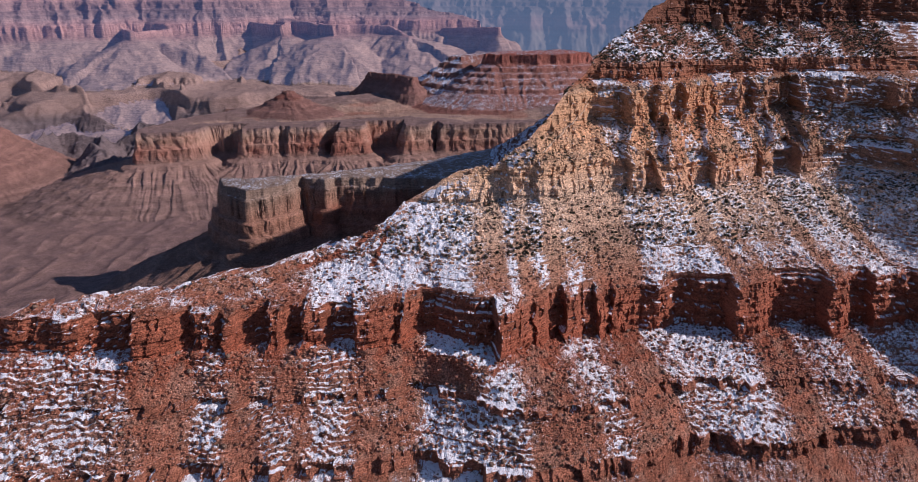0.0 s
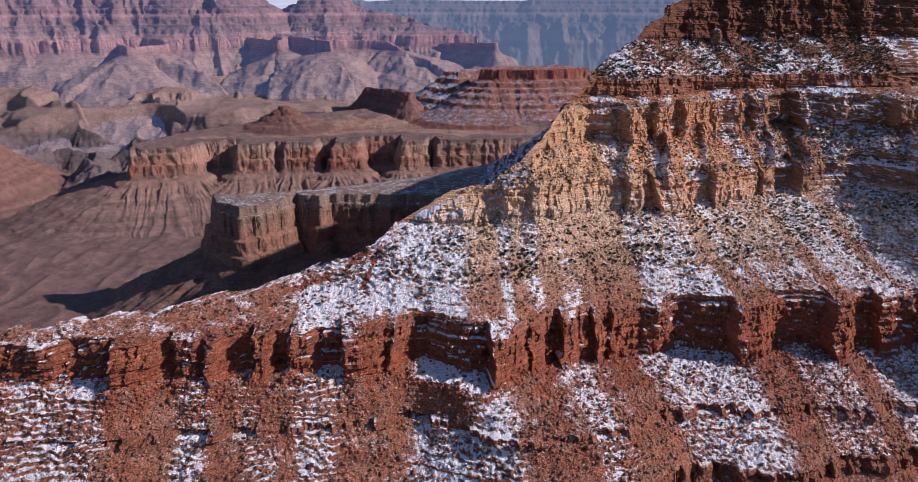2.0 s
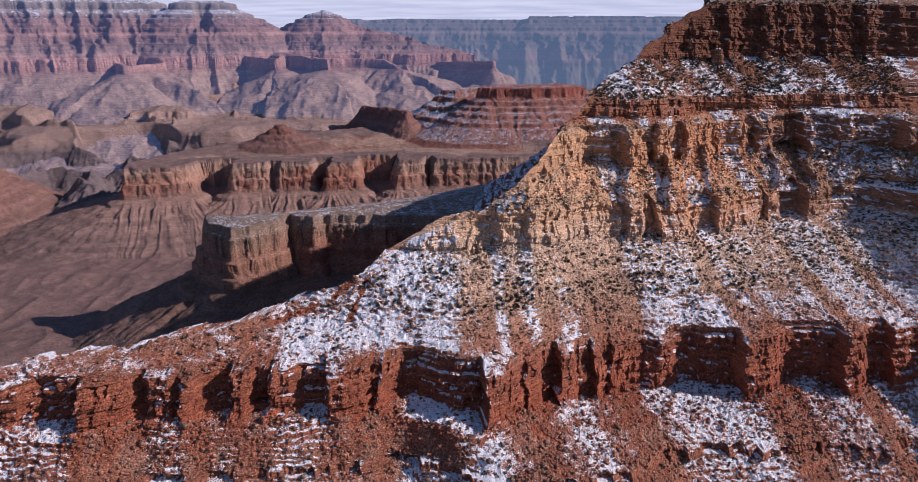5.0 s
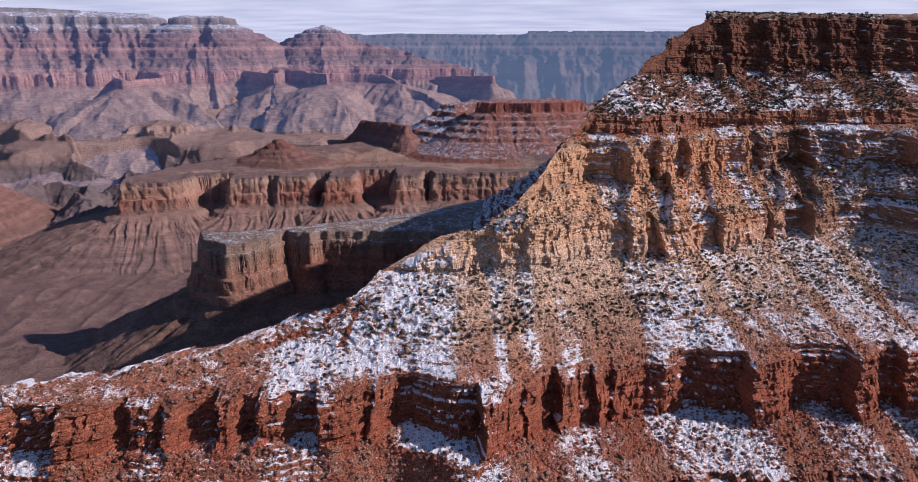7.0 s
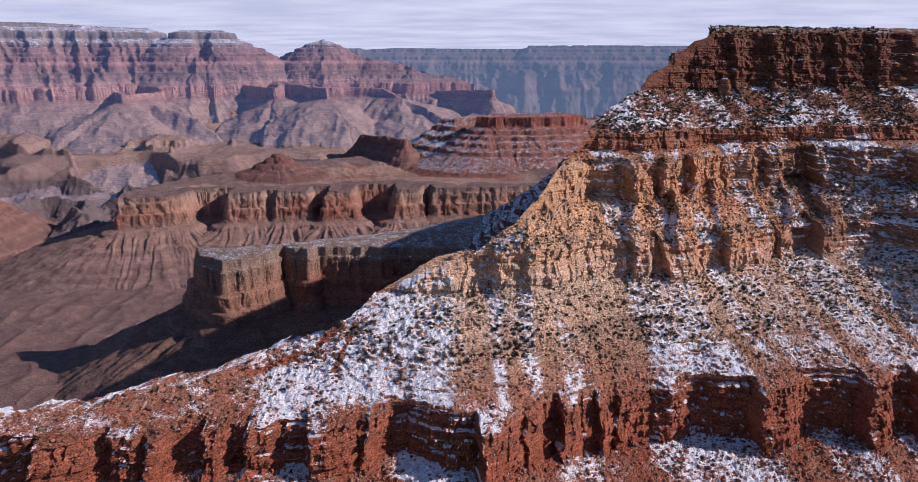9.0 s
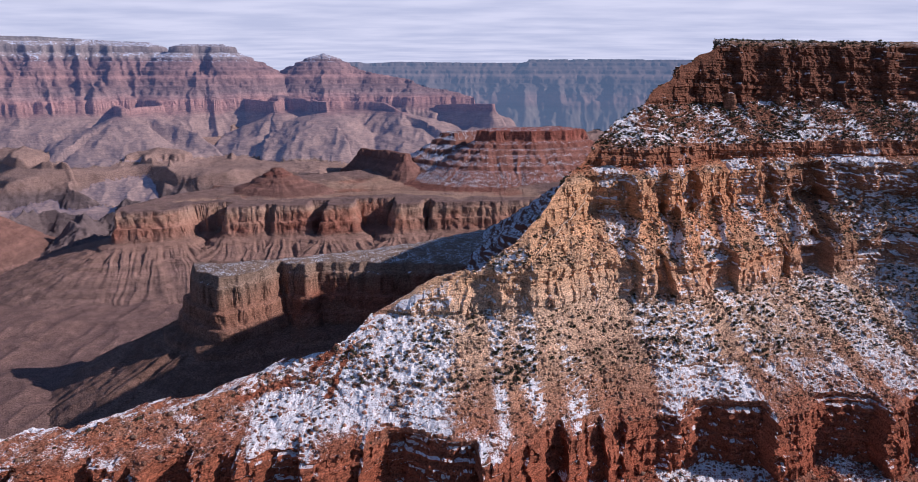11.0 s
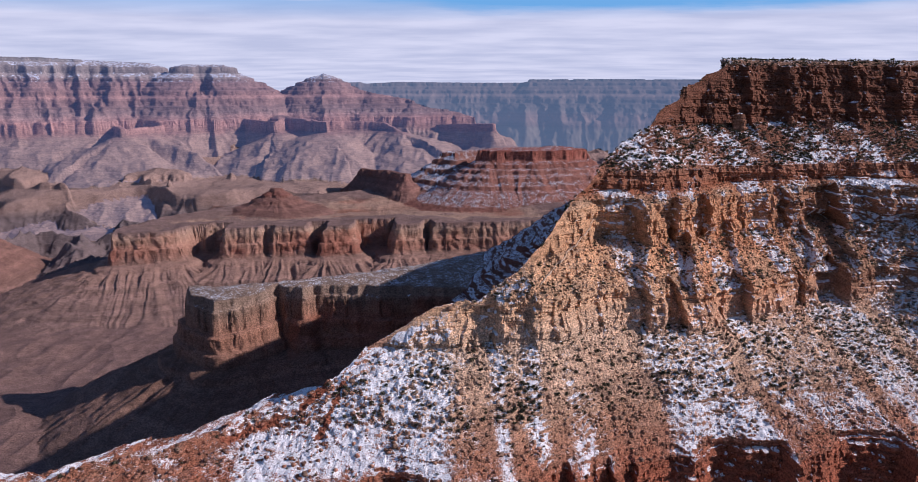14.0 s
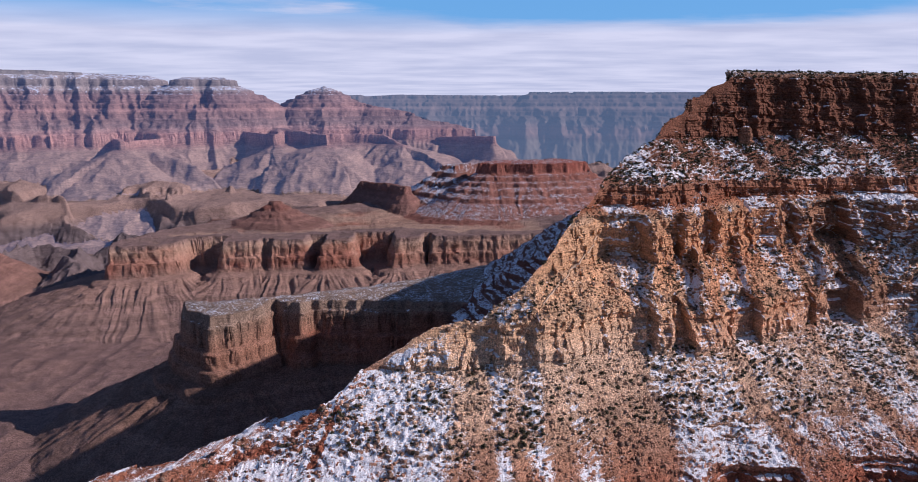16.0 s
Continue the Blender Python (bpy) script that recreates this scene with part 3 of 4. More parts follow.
# ---- the canyon: one sheet of relief out to the horizon, with its cliffs, buttes and temples ----
def nearest(px, py, pts, closed):
    """Distance from each point to a polyline (negative inside a closed one), the nearest point on it and its share of the way."""
    pts = np.asarray(pts, float)
    k = len(pts) if closed else len(pts) - 1
    best = np.full(px.shape, 1e18)
    qx, qy, qs = np.zeros_like(px), np.zeros_like(px), np.zeros_like(px)
    inside = np.zeros(px.shape, bool)
    side = np.zeros_like(px)
    for i in range(k):
        ax, ay = pts[i][:2]
        bx, by = pts[(i + 1) % len(pts)][:2]
        ex, ey = bx - ax, by - ay
        t = np.clip(((px - ax) * ex + (py - ay) * ey) / max(ex * ex + ey * ey, 1e-9), 0, 1)
        cx, cy = ax + t * ex, ay + t * ey
        d2 = (px - cx) ** 2 + (py - cy) ** 2
        m = d2 < best
        best = np.where(m, d2, best)
        qx, qy, qs = np.where(m, cx, qx), np.where(m, cy, qy), np.where(m, i + t, qs)
        side = np.where(m, np.sign(ex * (py - ay) - ey * (px - ax)), side)
        if closed:
            cross = ((ay > py) != (by > py)) & (px < (bx - ax) * (py - ay) / (by - ay + 1e-12) + ax)
            inside ^= cross
    d = np.sqrt(best)
    if closed:
        d = np.where(inside, -d, d)
        side = np.zeros_like(px)
    return d, qx + side * 731.0, qy + side * 377.0, qs


# buttes and cliffs of the middle distance: outline of the top, then setback, height and cliff share going down
GREYBROWN = (0.27, 0.172, 0.14)
MIDDLE = [
    dict(name="tan_promontory", label="tan cliff promontory with a snow-dusted flat top", category="cliff", seed=301,
         outline=[(-492, 1464), (-472, 1422), (-440, 1392), (-405, 1362), (-375, 1388), (-344, 1416), (-338, 1446), (-322, 1478), (-290, 1462), (-275, 1444), (-262, 1476), (-180, 1468), (0, 1460), (300, 1400), (620, 1450), (660, 1800), (250, 1900), (-60, 1640), (-250, 1530), (-335, 1498), (-440, 1462)],
         profile=[(-200, -354), (-70, -362), (-25, -368), (0, -371), (2, -386), (7, -391), (9, -428), (18, -433), (20, -458), (28, -463), (31, -485), (56, -496), (59, -506), (230, -585), (380, -660)], cliff=(-388, -484),
         colours=[(-385, (0.33, 0.235, 0.175)), (-400, (0.33, 0.20, 0.14)), (-440, (0.35, 0.18, 0.12)), (-486, (0.28, 0.165, 0.12)), (-660, GREYBROWN)],
         alcove=(42, 4), flute=(26, 5), gully=(20, 11), snow=0.42, snow_to=-397, shift=2.0),
    dict(name="terraced_slope", label="dark red terraced slope with snow along its ledges", category="slope", seed=331,
         outline=[(345, 1300), (300, 1480), (330, 1650), (560, 1800), (900, 1700), (900, 1200), (600, 1150)],
         profile=[(-80, -196), (0, -200)] + [(s, -202 - 6.0 * k + 1.2 * math.sin(k * 1.7) + d) for k in range(31) for s, d in ((10 + 9.0 * k + 2 * math.sin(k * 2.4), 0), (11.2 + 9.0 * k + 2 * math.sin(k * 2.4), -2.6 - 1.6 * math.sin(k * 3.1)))] + [(300, -392), (312, -440), (330, -520)], cliff=(-200, -385),
         colours=[(-200, (0.22, 0.11, 0.08)), (-392, (0.18, 0.09, 0.07))], alcove=(90, 9), flute=(20, 3), gully=(38, 5), snow=0.50, snow_to=-400, shift=3.0),
    dict(name="long_tan_cliff", label="long tan and red cliff wall above fluted talus", category="cliff", seed=351,
         outline=[(-1030, 2330), (-1004, 2272), (-900, 2300), (-842, 2326), (-830, 2410), (-760, 2446), (-706, 2446), (-700, 2352), (-600, 2372), (-590, 2400), (-560, 2402), (-556, 2376), (-462, 2394), (-454, 2462), (-402, 2474), (-396, 2372), (-318, 2402), (-308, 2490), (-188, 2530), (-180, 2410), (-105, 2434), (-98, 2500), (-62, 2510), (-56, 2436), (60, 2450), (400, 2500), (420, 3300), (-300, 3250), (-700, 2950), (-960, 2560)],
         profile=[(-700, -484), (-300, -462), (-90, -440), (0, -432), (3, -447), (8, -452), (11, -480), (18, -485), (21, -514), (30, -524), (58, -534), (62, -543), (250, -592), (520, -660)], cliff=(-446, -522),
         colours=[(-428, (0.215, 0.14, 0.12)), (-441, (0.22, 0.145, 0.12)), (-447, (0.42, 0.28, 0.20)), (-470, (0.43, 0.255, 0.18)), (-498, (0.41, 0.21, 0.15)), (-522, (0.34, 0.21, 0.16)), (-600, GREYBROWN), (-660, GREYBROWN)],
         alcove=(74, 6), flute=(30, 3.5), gully=(18, 12), snow=0.0, snow_to=-9999, shift=3.0),
    dict(name="red_pyramid_butte", label="small red stepped pyramid butte", category="butte", seed=371,
         outline=[(-662, 2775), (-640, 2792), (-622, 2785), (-630, 2768)],
         profile=[(-20, -364), (0, -368), (4, -378), (30, -390), (33, -398), (66, -410), (70, -418), (150, -446), (260, -490)], cliff=(-378, -392),
         colours=[(-379, (0.26, 0.13, 0.10)), (-500, (0.26, 0.15, 0.12))], alcove=(40, 6), flute=(16, 3), gully=(26, 6), snow=0.0, snow_to=-9999, shift=2.0),
    dict(name="snowy_red_butte", label="stepped red butte dusted with snow", category="butte", seed=391,
         outline=[(112, 3130), (150, 3104), (250, 3112), (330, 3104), (440, 3130), (560, 3200), (500, 3320), (280, 3300), (150, 3230)],
         profile=[(-80, -256), (0, -264), (5, -284), (9, -304), (40, -317), (43, -327), (78, -340), (81, -349), (120, -364), (123, -374), (165, -390), (168, -399), (270, -444), (380, -478), (520, -540)], cliff=(-266, -306),
         colours=[(-262, (0.30, 0.105, 0.075)), (-305, (0.30, 0.12, 0.085)), (-340, (0.30, 0.14, 0.105)), (-478, (0.29, 0.125, 0.09))], alcove=(55, 10), flute=(18, 4), gully=(34, 8), snow=0.41, snow_to=-450, shift=2.5),
    dict(name="snowy_red_ridge", label="stepped red ridge with snow on its ledges", category="ridge", seed=411,
         outline=[(6, 3235), (40, 3300), (150, 3380), (120, 3420), (-20, 3350), (-40, 3290)],
         profile=[(-20, -283), (0, -287), (4, -297), (40, -317), (44, -328), (90, -352), (94, -362), (150, -388), (160, -400), (330, -500)], cliff=(-286, -300),
         colours=[(-285, (0.26, 0.12, 0.09)), (-500, (0.26, 0.14, 0.105))], alcove=(55, 10), flute=(18, 4), gully=(34, 8), snow=0.5, snow_to=-420, shift=2.5),
    dict(name="dark_red_spur", label="dark red spur in shade", category="butte", seed=431,
         outline=[(-196, 3095), (-182, 3125), (-285, 3255), (-392, 3335), (-408, 3318), (-300, 3225)],
         profile=[(-30, -352), (0, -358), (6, -382), (130, -500), (165, -540)], cliff=(-356, -384),
         colours=[(-368, (0.25, 0.125, 0.10)), (-530, (0.24, 0.145, 0.115))], alcove=(50, 10), flute=(18, 4), gully=(34, 8), snow=0.0, snow_to=-9999, shift=2.5),
    dict(name="red_mound", label="rounded red hill at the canyon's side", category="hill", seed=451,
         outline=[(-1860, 2340), (-1700, 2335), (-1625, 2370), (-1640, 2450), (-1840, 2460)],
         profile=[(-60, -392), (0, -404), (30, -430), (36, -442), (100, -486), (110, -500), (220, -560), (360, -640)], cliff=(-428, -444),
         colours=[(-395, (0.32, 0.165, 0.125)), (-560, (0.29, 0.16, 0.125)), (-640, (0.25, 0.155, 0.125))], alcove=(70, 26), flute=(20, 6), gully=(44, 22), snow=0.0, snow_to=-9999, shift=4.0),
]
# the far side: crests as (half width, points with their height)
FAR = [
    dict(name="long_red_mesa", label="long flat-topped red mesa with snow under its rim", category="mesa", crests=[
        (50, [(-2520, 4048, 147), (-2265, 4236, 145), (-2043, 4363, 133), (-1807, 4482, 124)]),
        (4, [(-2313, 4209, 131), (-2178, 4021, -25), (-2023, 3821, -169)]),
        (4, [(-2044, 4363, 126), (-1977, 4162, -42), (-1946, 3897, -161)]),
        (4, [(-1845, 4466, 113), (-1819, 4280, -37), (-1801, 4025, -185)])]),
    dict(name="flat_topped_temple", label="flat-topped red temple butte with snow patches and a long spur", category="temple butte", crests=[
        (22, [(-1530, 4440, 112), (-1345, 4500, 112)]),
        (5, [(-1808, 4481, 107), (-1775, 4500, 60), (-1700, 4542, 20), (-1600, 4490, 46), (-1540, 4455, 92)]),
        (5, [(-1460, 4464, 99), (-1468, 4313, -60), (-1487, 4125, -172), (-1500, 3930, -206), (-1590, 3700, -208)]),
        (16, [(-1590, 3700, -206), (-1690, 3880, -206), (-1790, 4060, -200)]),
        (4, [(-1345, 4505, 96), (-1150, 4537, -20), (-994, 4596, -69)]),
        (4, [(-1369, 4494, 87), (-1321, 4362, -78), (-1242, 4240, -187)])]),
    dict(name="red_spur_butte", label="red cliff spurs with blue shade on one flank", category="butte", crests=[
        (8, [(-1151, 4537, -41), (-979, 4292, -167), (-930, 4120, -186), (-921, 3986, -188)]),
        (12, [(-921, 3986, -188), (-1060, 4100, -186), (-1208, 4220, -175)]),
        (10, [(-979, 4292, -167), (-733, 4099, -188), (-659, 3940, -188)]),
        (12, [(-659, 3940, -188), (-760, 4080, -188), (-880, 4230, -178)]),
        (10, [(-733, 4099, -190), (-555, 4159, -192), (-378, 4130, -196), (-261, 4019, -250)])]),
    dict(name="pointed_temple", label="pointed red temple butte on a broad stepped base", category="temple butte", crests=[
        (3, [(-802, 4757, 72), (-823, 4753, 60)]),
        (4, [(-988, 4741, -7), (-899, 4749, 28), (-809, 4756, 56), (-680, 4715, -8), (-445, 4665, -57), (-250, 4640, -91)]),
        (4, [(-775, 4762, 38), (-725, 4649, -84), (-604, 4526, -163)]),
        (6, [(-250, 4640, -91), (-256, 4550, -127), (-30, 4550, -146), (120, 4480, -190)]),
        (12, [(215, 4150, -208), (60, 4270, -214), (-97, 4400, -226)])]),
    dict(name="backdrop", label="distant canyon wall with a level rim, blue haze painted on", category="backdrop", crests=[
        (16, [(-760, 4895, 6), (-600, 4905, 14), (-560, 4905, 4), (-360, 4900, 15), (60, 4890, 10), (430, 4870, 9)]),
        (22, [(500, 4850, 30), (900, 4800, 32), (1380, 4680, 28), (2100, 4400, 30)])] + [
        (16, [(x, 4880 - 0.00009 * x * x, 4), (x + dx, 4740 - 0.00009 * x * x, -60)])
        for x, dx in ((400, 50), (560, -60), (700, 20), (880, -30), (1080, 30), (1300, -40))]),
]
FAR_CLIFFS = [(146, 126), (92, 66), (32, 22), (6, -8), (-20, -26), (-38, -52), (-72, -78), (-90, -106), (-124, -128), (-142, -156), (-186, -238)]


def far_steps():
    """Pairs of even height and bedded height: cliffs take little ground, slopes the rest."""
    zs, bs, z, b = [200.0], [200.0], 200.0, 200.0
    for top, foot in FAR_CLIFFS:
        b -= (z - top) * 1.38
        zs.append(top); bs.append(b)
        b -= (top - foot) * 0.06
        zs.append(foot); bs.append(b)
        z = foot
    zs.append(z - 330.0)
    bs.append(b - 330.0 * 1.38)
    return np.array(bs[::-1]), np.array(zs[::-1])


FAR_B, FAR_Z = far_steps()


def canyon_floor(x, y):
    r = np.hypot(x, y)
    edge = r + 170 * fbm(x / 420, y / 420, 0 * x, 3, 203) - 260 * sstep(-x / np.maximum(y, 1.0), 0.30, 0.42)
    near = np.interp(r, [0, 700, 1000, 1500, 2000, 2600, 5000], [-580, -590, -600, -592, -598, -625, -640])
    near = near + fbm(x / 260, y / 260, 0 * x, 5, 201) * 15 - np.abs(vnoise(x / 46, y / 80, 0 * x, 217)) * 5 - np.abs(vnoise(x / 120, y / 170, 0 * x, 219)) * 9 - np.abs(fbm(x / 210, y / 210, 0 * x, 3, 213)) * 16
    gorge = -615 + ridged(x / 240, y / 240, 0 * x, 5, 207) * 115
    rise = np.interp(r, [3000, 3500, 4000, 4400, 4700, 5000], [0, 25, 60, 140, 240, 285]) * (1 - 0.62 * sstep(x / np.maximum(y, 1.0), -0.06, 0.02))
    bench = -455 + rise + fbm(x / 420, y / 420, 0 * x, 2, 209) * 40 + (ridged(x / 330, y / 330, 0 * x, 2, 215) - 0.2) * 62 + ridged(x / 60, y / 60, 0 * x, 2, 216) * 5
    bench = np.interp(bench, [-600, -452, -448, -436, -392, -388, -372, -310, -100], [-600, -474, -456, -440, -416, -390, -374, -310, -100])
    on_bench = sstep(edge, 3235, 3262) * 0.3 + sstep(edge, 3060, 3262) * 0.7
    in_gorge = sstep(r, 2560, 2800) * (1 - on_bench)
    return near * (1 - sstep(r, 2560, 2800)) + gorge * in_gorge + bench * on_bench * sstep(r, 2560, 2800)


def canyon_relief(x, y):
    """Height, owner (0: floor, then middle, then far things) and cliff zone of the canyon at each point."""
    z = canyon_floor(x, y)
    owner = np.zeros(x.shape, np.int16)
    zone = np.zeros(x.shape, np.int8)
    wx, wy = fbm(x / 48, y / 48, 0 * x, 3, 221), fbm(x / 48, y / 48, 0 * x + 5.5, 3, 223)
    for n, m in enumerate(MIDDLE):
        o = np.asarray(m["outline"], float)
        reach = m["profile"][-1][0] + 60
        box = np.nonzero((x > o[:, 0].min() - reach) & (x < o[:, 0].max() + reach) & (y > o[:, 1].min() - reach) & (y < o[:, 1].max() + reach))
        if not len(box[0]):
            continue
        px, py = x[box] + wx[box] * m["shift"] * 3, y[box] + wy[box] * m["shift"] * 3
        d, qx, qy, _ = nearest(px, py, o, True)
        sd = m["seed"]
        zero = np.zeros_like(px)
        a, f, g = m["alcove"], m["flute"], m["gully"]
        fade = np.clip(1 - d / 260, 0, 1)
        d = d - (fbm(qx / a[0], qy / a[0], zero, 3, sd) * a[1] * 1.5 + ridged(qx / f[0], qy / f[0], zero, 3, sd + 3) * f[1] * sstep(d, -14, 2)) * (0.3 + 0.7 * fade)
        d = d + fbm(px / 15, py / 15, zero, 3, sd + 11) * 4.5 * sstep(d, -8, 1)
        s_, h_ = np.array(m["profile"], float).T
        zz = np.interp(d, s_, h_)
        talus = sstep(d, 34, 90)
        far_d = np.maximum(np.hypot(px - qx, py - qy), 1.0)
        fx, fy = qx + (px - qx) / far_d * 110, qy + (py - qy) / far_d * 110      # fans spread from the corners
        zz = zz + ridged(fx / g[0], fy / g[0], d / 400, 3, sd + 5) * g[1] * talus * (0.45 + 0.55 * fade) + fbm(px / 22, py / 22, zero, 3, sd + 9) * 2.4 + fbm(px / 90, py / 90, zero, 4, sd + 13) * 7 * sstep(-d, 10, 90)
        win = zz > z[box]
        z[box] = np.where(win, zz, z[box])
        owner[box] = np.where(win, n + 1, owner[box])
        zone[box] = np.where(win, np.where(zz > m["cliff"][0], 0, np.where(zz > m["cliff"][1], 1, 2)), zone[box])
    cut = np.nonzero(np.hypot(x, y) > 3250)
    px, py = x[cut] + wx[cut] * 14, y[cut] + wy[cut] * 14
    zero = np.zeros_like(px)
    erode = ridged(px / 210, py / 210, zero, 3, 231) * 74 + ridged(px / 42, py / 42, zero, 2, 237) * 7 + fbm(px / 330, py / 330, zero, 2, 235) * 50 + fbm(px / 40, py / 40, zero, 3, 233) * 2.5
    broad = ridged(px / 380, py / 380, zero, 3, 241) * 60 + fbm(px / 140, py / 140, zero, 3, 243) * 16
    for n, m in enumerate(FAR):
        best = np.full(px.shape, -1e9)
        for hw, pts in m["crests"]:
            p = np.asarray(pts, float)
            d, qx, qy, s = nearest(px, py, p, False)
            top = np.interp(np.interp(s, np.arange(len(p)), p[:, 2]), FAR_Z, FAR_B)
            out = np.maximum(d - hw, 0)
            ribs = ridged(qx / 240, qy / 240, out / 900, 4, 245) * 105       # ribs run down from the crest
            shape = broad + 0.45 * ribs if m["name"] == "backdrop" else 0.38 * erode + ribs
            steep = 1.7 * np.minimum(out, 62) if hw in (12, 16) and m["name"] != "backdrop" else 0.0      # cliffs of the spur ends
            best = np.maximum(best, top - 0.74 * out - steep + np.minimum(shape * sstep(out, 4, 110), 0.3 * out))
        low = np.interp(-154, FAR_Z, FAR_B)
        zz = np.interp(best, FAR_B, FAR_Z)
        if m["name"] == "backdrop":
            zz = np.where(best < low, -154 - (low - best) * 1.7, zz)
        zz = zz + fbm(px / 26, py / 26, zero, 2, 239) * 1.3 + (ridged(px / 75, py / 75, zero, 3, 247) * 9 + ridged(px / 190, py / 190, zero, 2, 249) * 16) * (1 - sstep(zz, -300, -245))
        win = zz > z[cut]
        z[cut] = np.where(win, zz, z[cut])
        owner[cut] = np.where(win, len(MIDDLE) + 1 + n, owner[cut])
        zone[cut] = np.where(win, np.where(zz > 40, 0, np.where(zz > -186, 1, np.where(zz > -238, 2, 3))), zone[cut])
    return z, owner, zone


def build_canyon(columns=880, samples=1350, rows=660):
    ang = np.radians(np.linspace(-37.5, 22.0, columns))
    rad = np.geomspace(880, 4955, samples)
    A, R = np.meshgrid(ang, rad, indexing="ij")
    X, Y = R * np.sin(A), R * np.cos(A)
    Z, owner, zone = canyon_relief(X, Y)
    # spend the rows where the relief stands up
    eye = np.arctan2(Z, R - 60)
    metric = np.abs(np.diff(eye, axis=1)) + 0.00016 * np.ones((columns, samples - 1)) * (900 / R[:, 1:]) ** 0.3
    kernel = np.exp(-0.5 * (np.arange(-12, 13) / 6.0) ** 2)
    kernel /= kernel.sum()
    padded = np.pad(metric, ((12, 12), (0, 0)), mode="edge")
    metric = sum(kernel[i] * padded[i:i + columns] for i in range(25))
    P, own, zon = np.zeros((rows, columns, 3)), np.zeros((rows, columns), int), np.zeros((rows, columns), int)
    at = np.zeros((columns, rows))
    for j in range(columns):
        c = np.concatenate([[0], np.cumsum(metric[j])])
        at[j] = np.interp(np.linspace(0, c[-1], rows), c, np.arange(samples))
    padded = np.pad(at, ((12, 12), (0, 0)), mode="edge")
    at = sum(kernel[i] * padded[i:i + columns] for i in range(25))
    for j in range(columns):
        k = np.minimum(at[j].astype(int), samples - 2)
        f = at[j] - k
        rr = rad[k] * (1 - f) + rad[k + 1] * f
        P[:, j, 0], P[:, j, 1] = rr * np.sin(ang[j]), rr * np.cos(ang[j])
        P[:, j, 2] = Z[j, k] * (1 - f) + Z[j, k + 1] * f
        near = np.round(at[j]).astype(int)
        own[:, j], zon[:, j] = owner[j, near], zone[j, near]
    x, y, z = P[..., 0], P[..., 1], P[..., 2]
    r = np.hypot(x, y)
    # break up the smooth walls between the samples a little
    s = np.clip(r / 1400, 0.8, 3.2)
    crag = 0.5 + 1.4 * (zon == 1) * (own > 0)
    P[..., 0] += fbm(x / (9 * s), y / (9 * s), z / (6 * s), 3, 251) * 1.9 * s * crag
    P[..., 1] += fbm(x / (9 * s), y / (9 * s), z / (6 * s), 3, 255) * 1.9 * s * crag
    P[..., 2] += cells(z / (4.5 * s), 257) * 0.5 * s * (own > 0)
    col = np.zeros((rows, columns, 3))
    near_c, hazed_c, gorge_c = np.array((0.27, 0.17, 0.142)), np.array((0.385, 0.262, 0.215)), np.array((0.20, 0.155, 0.15))
    # the floor pales with distance: haze painted into its colour
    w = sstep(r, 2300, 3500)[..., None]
    col[:] = near_c * (1 - w) + hazed_c * w
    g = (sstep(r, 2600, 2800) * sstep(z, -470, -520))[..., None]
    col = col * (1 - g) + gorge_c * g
    snow = np.zeros((rows, columns))
    nrm = normals_of(P)
    nrm = np.where(nrm[..., 2:3] < 0, -nrm, nrm)
    wob = fbm(x / 90, y / 90, z / 50, 3, 253)
    for n, m in enumerate(MIDDLE):
        s = own == n + 1
        cz = np.array([a for a, _ in m["colours"]], float)[::-1]
        cc = np.array([b for _, b in m["colours"]], float)[::-1]
        zw = z[s] + wob[s] * 12
        col[s] = np.stack([np.interp(zw, cz, cc[:, a]) for a in range(3)], -1) * (1 + 0.20 * cells(z[s] / 6.0, m["seed"]))[:, None]
        stain = sstep(fbm(x[s] / 130, y[s] / 130, z[s] / 70, 3, m["seed"] + 21), 0.0, 0.35) * (zon[s] == 1)
        col[s] = col[s] * (1 - stain[:, None] * np.array((0.04, 0.24, 0.28)))
        if m["snow"]:
            snow[s] = np.clip(m["snow"] * (0.9 + 0.7 * (0.47 - nrm[s] @ np.asarray(TO_SUN))) * sstep(nrm[s][:, 2], 0.62, 0.86) * sstep(z[s], m["snow_to"] - 5, m["snow_to"] + 3), 0, 0.8)
    FZ = [-620, -420, -262, -240, -190, -150, -60, 20, 45, 110, 150]
    FC = np.array([(0.39, 0.255, 0.20), (0.39, 0.255, 0.20), (0.38, 0.24, 0.19), (0.37, 0.20, 0.165), (0.36, 0.185, 0.155), (0.30, 0.19, 0.17), (0.33, 0.18, 0.155), (0.30, 0.18, 0.165), (0.33, 0.255, 0.235), (0.37, 0.29, 0.265), (0.27, 0.24, 0.22)])
    FC = FC * np.array((0.95, 1.02, 0.98))
    for n, m in enumerate(FAR):
        s = own == len(MIDDLE) + 1 + n
        zw = z[s] + wob[s] * 14
        c = np.stack([np.interp(zw, FZ, FC[:, a]) for a in range(3)], -1) * (1 + (0.30 * cells(z[s] / 15.0, 261) + 0.18 * cells(z[s] / 6.0, 263)) * (0.2 + 0.8 * sstep(z[s], -270, -235)))[:, None]
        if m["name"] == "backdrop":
            # base colour dimmed and pulled to blue, as painted haze
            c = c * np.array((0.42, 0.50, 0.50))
        col[s] = c
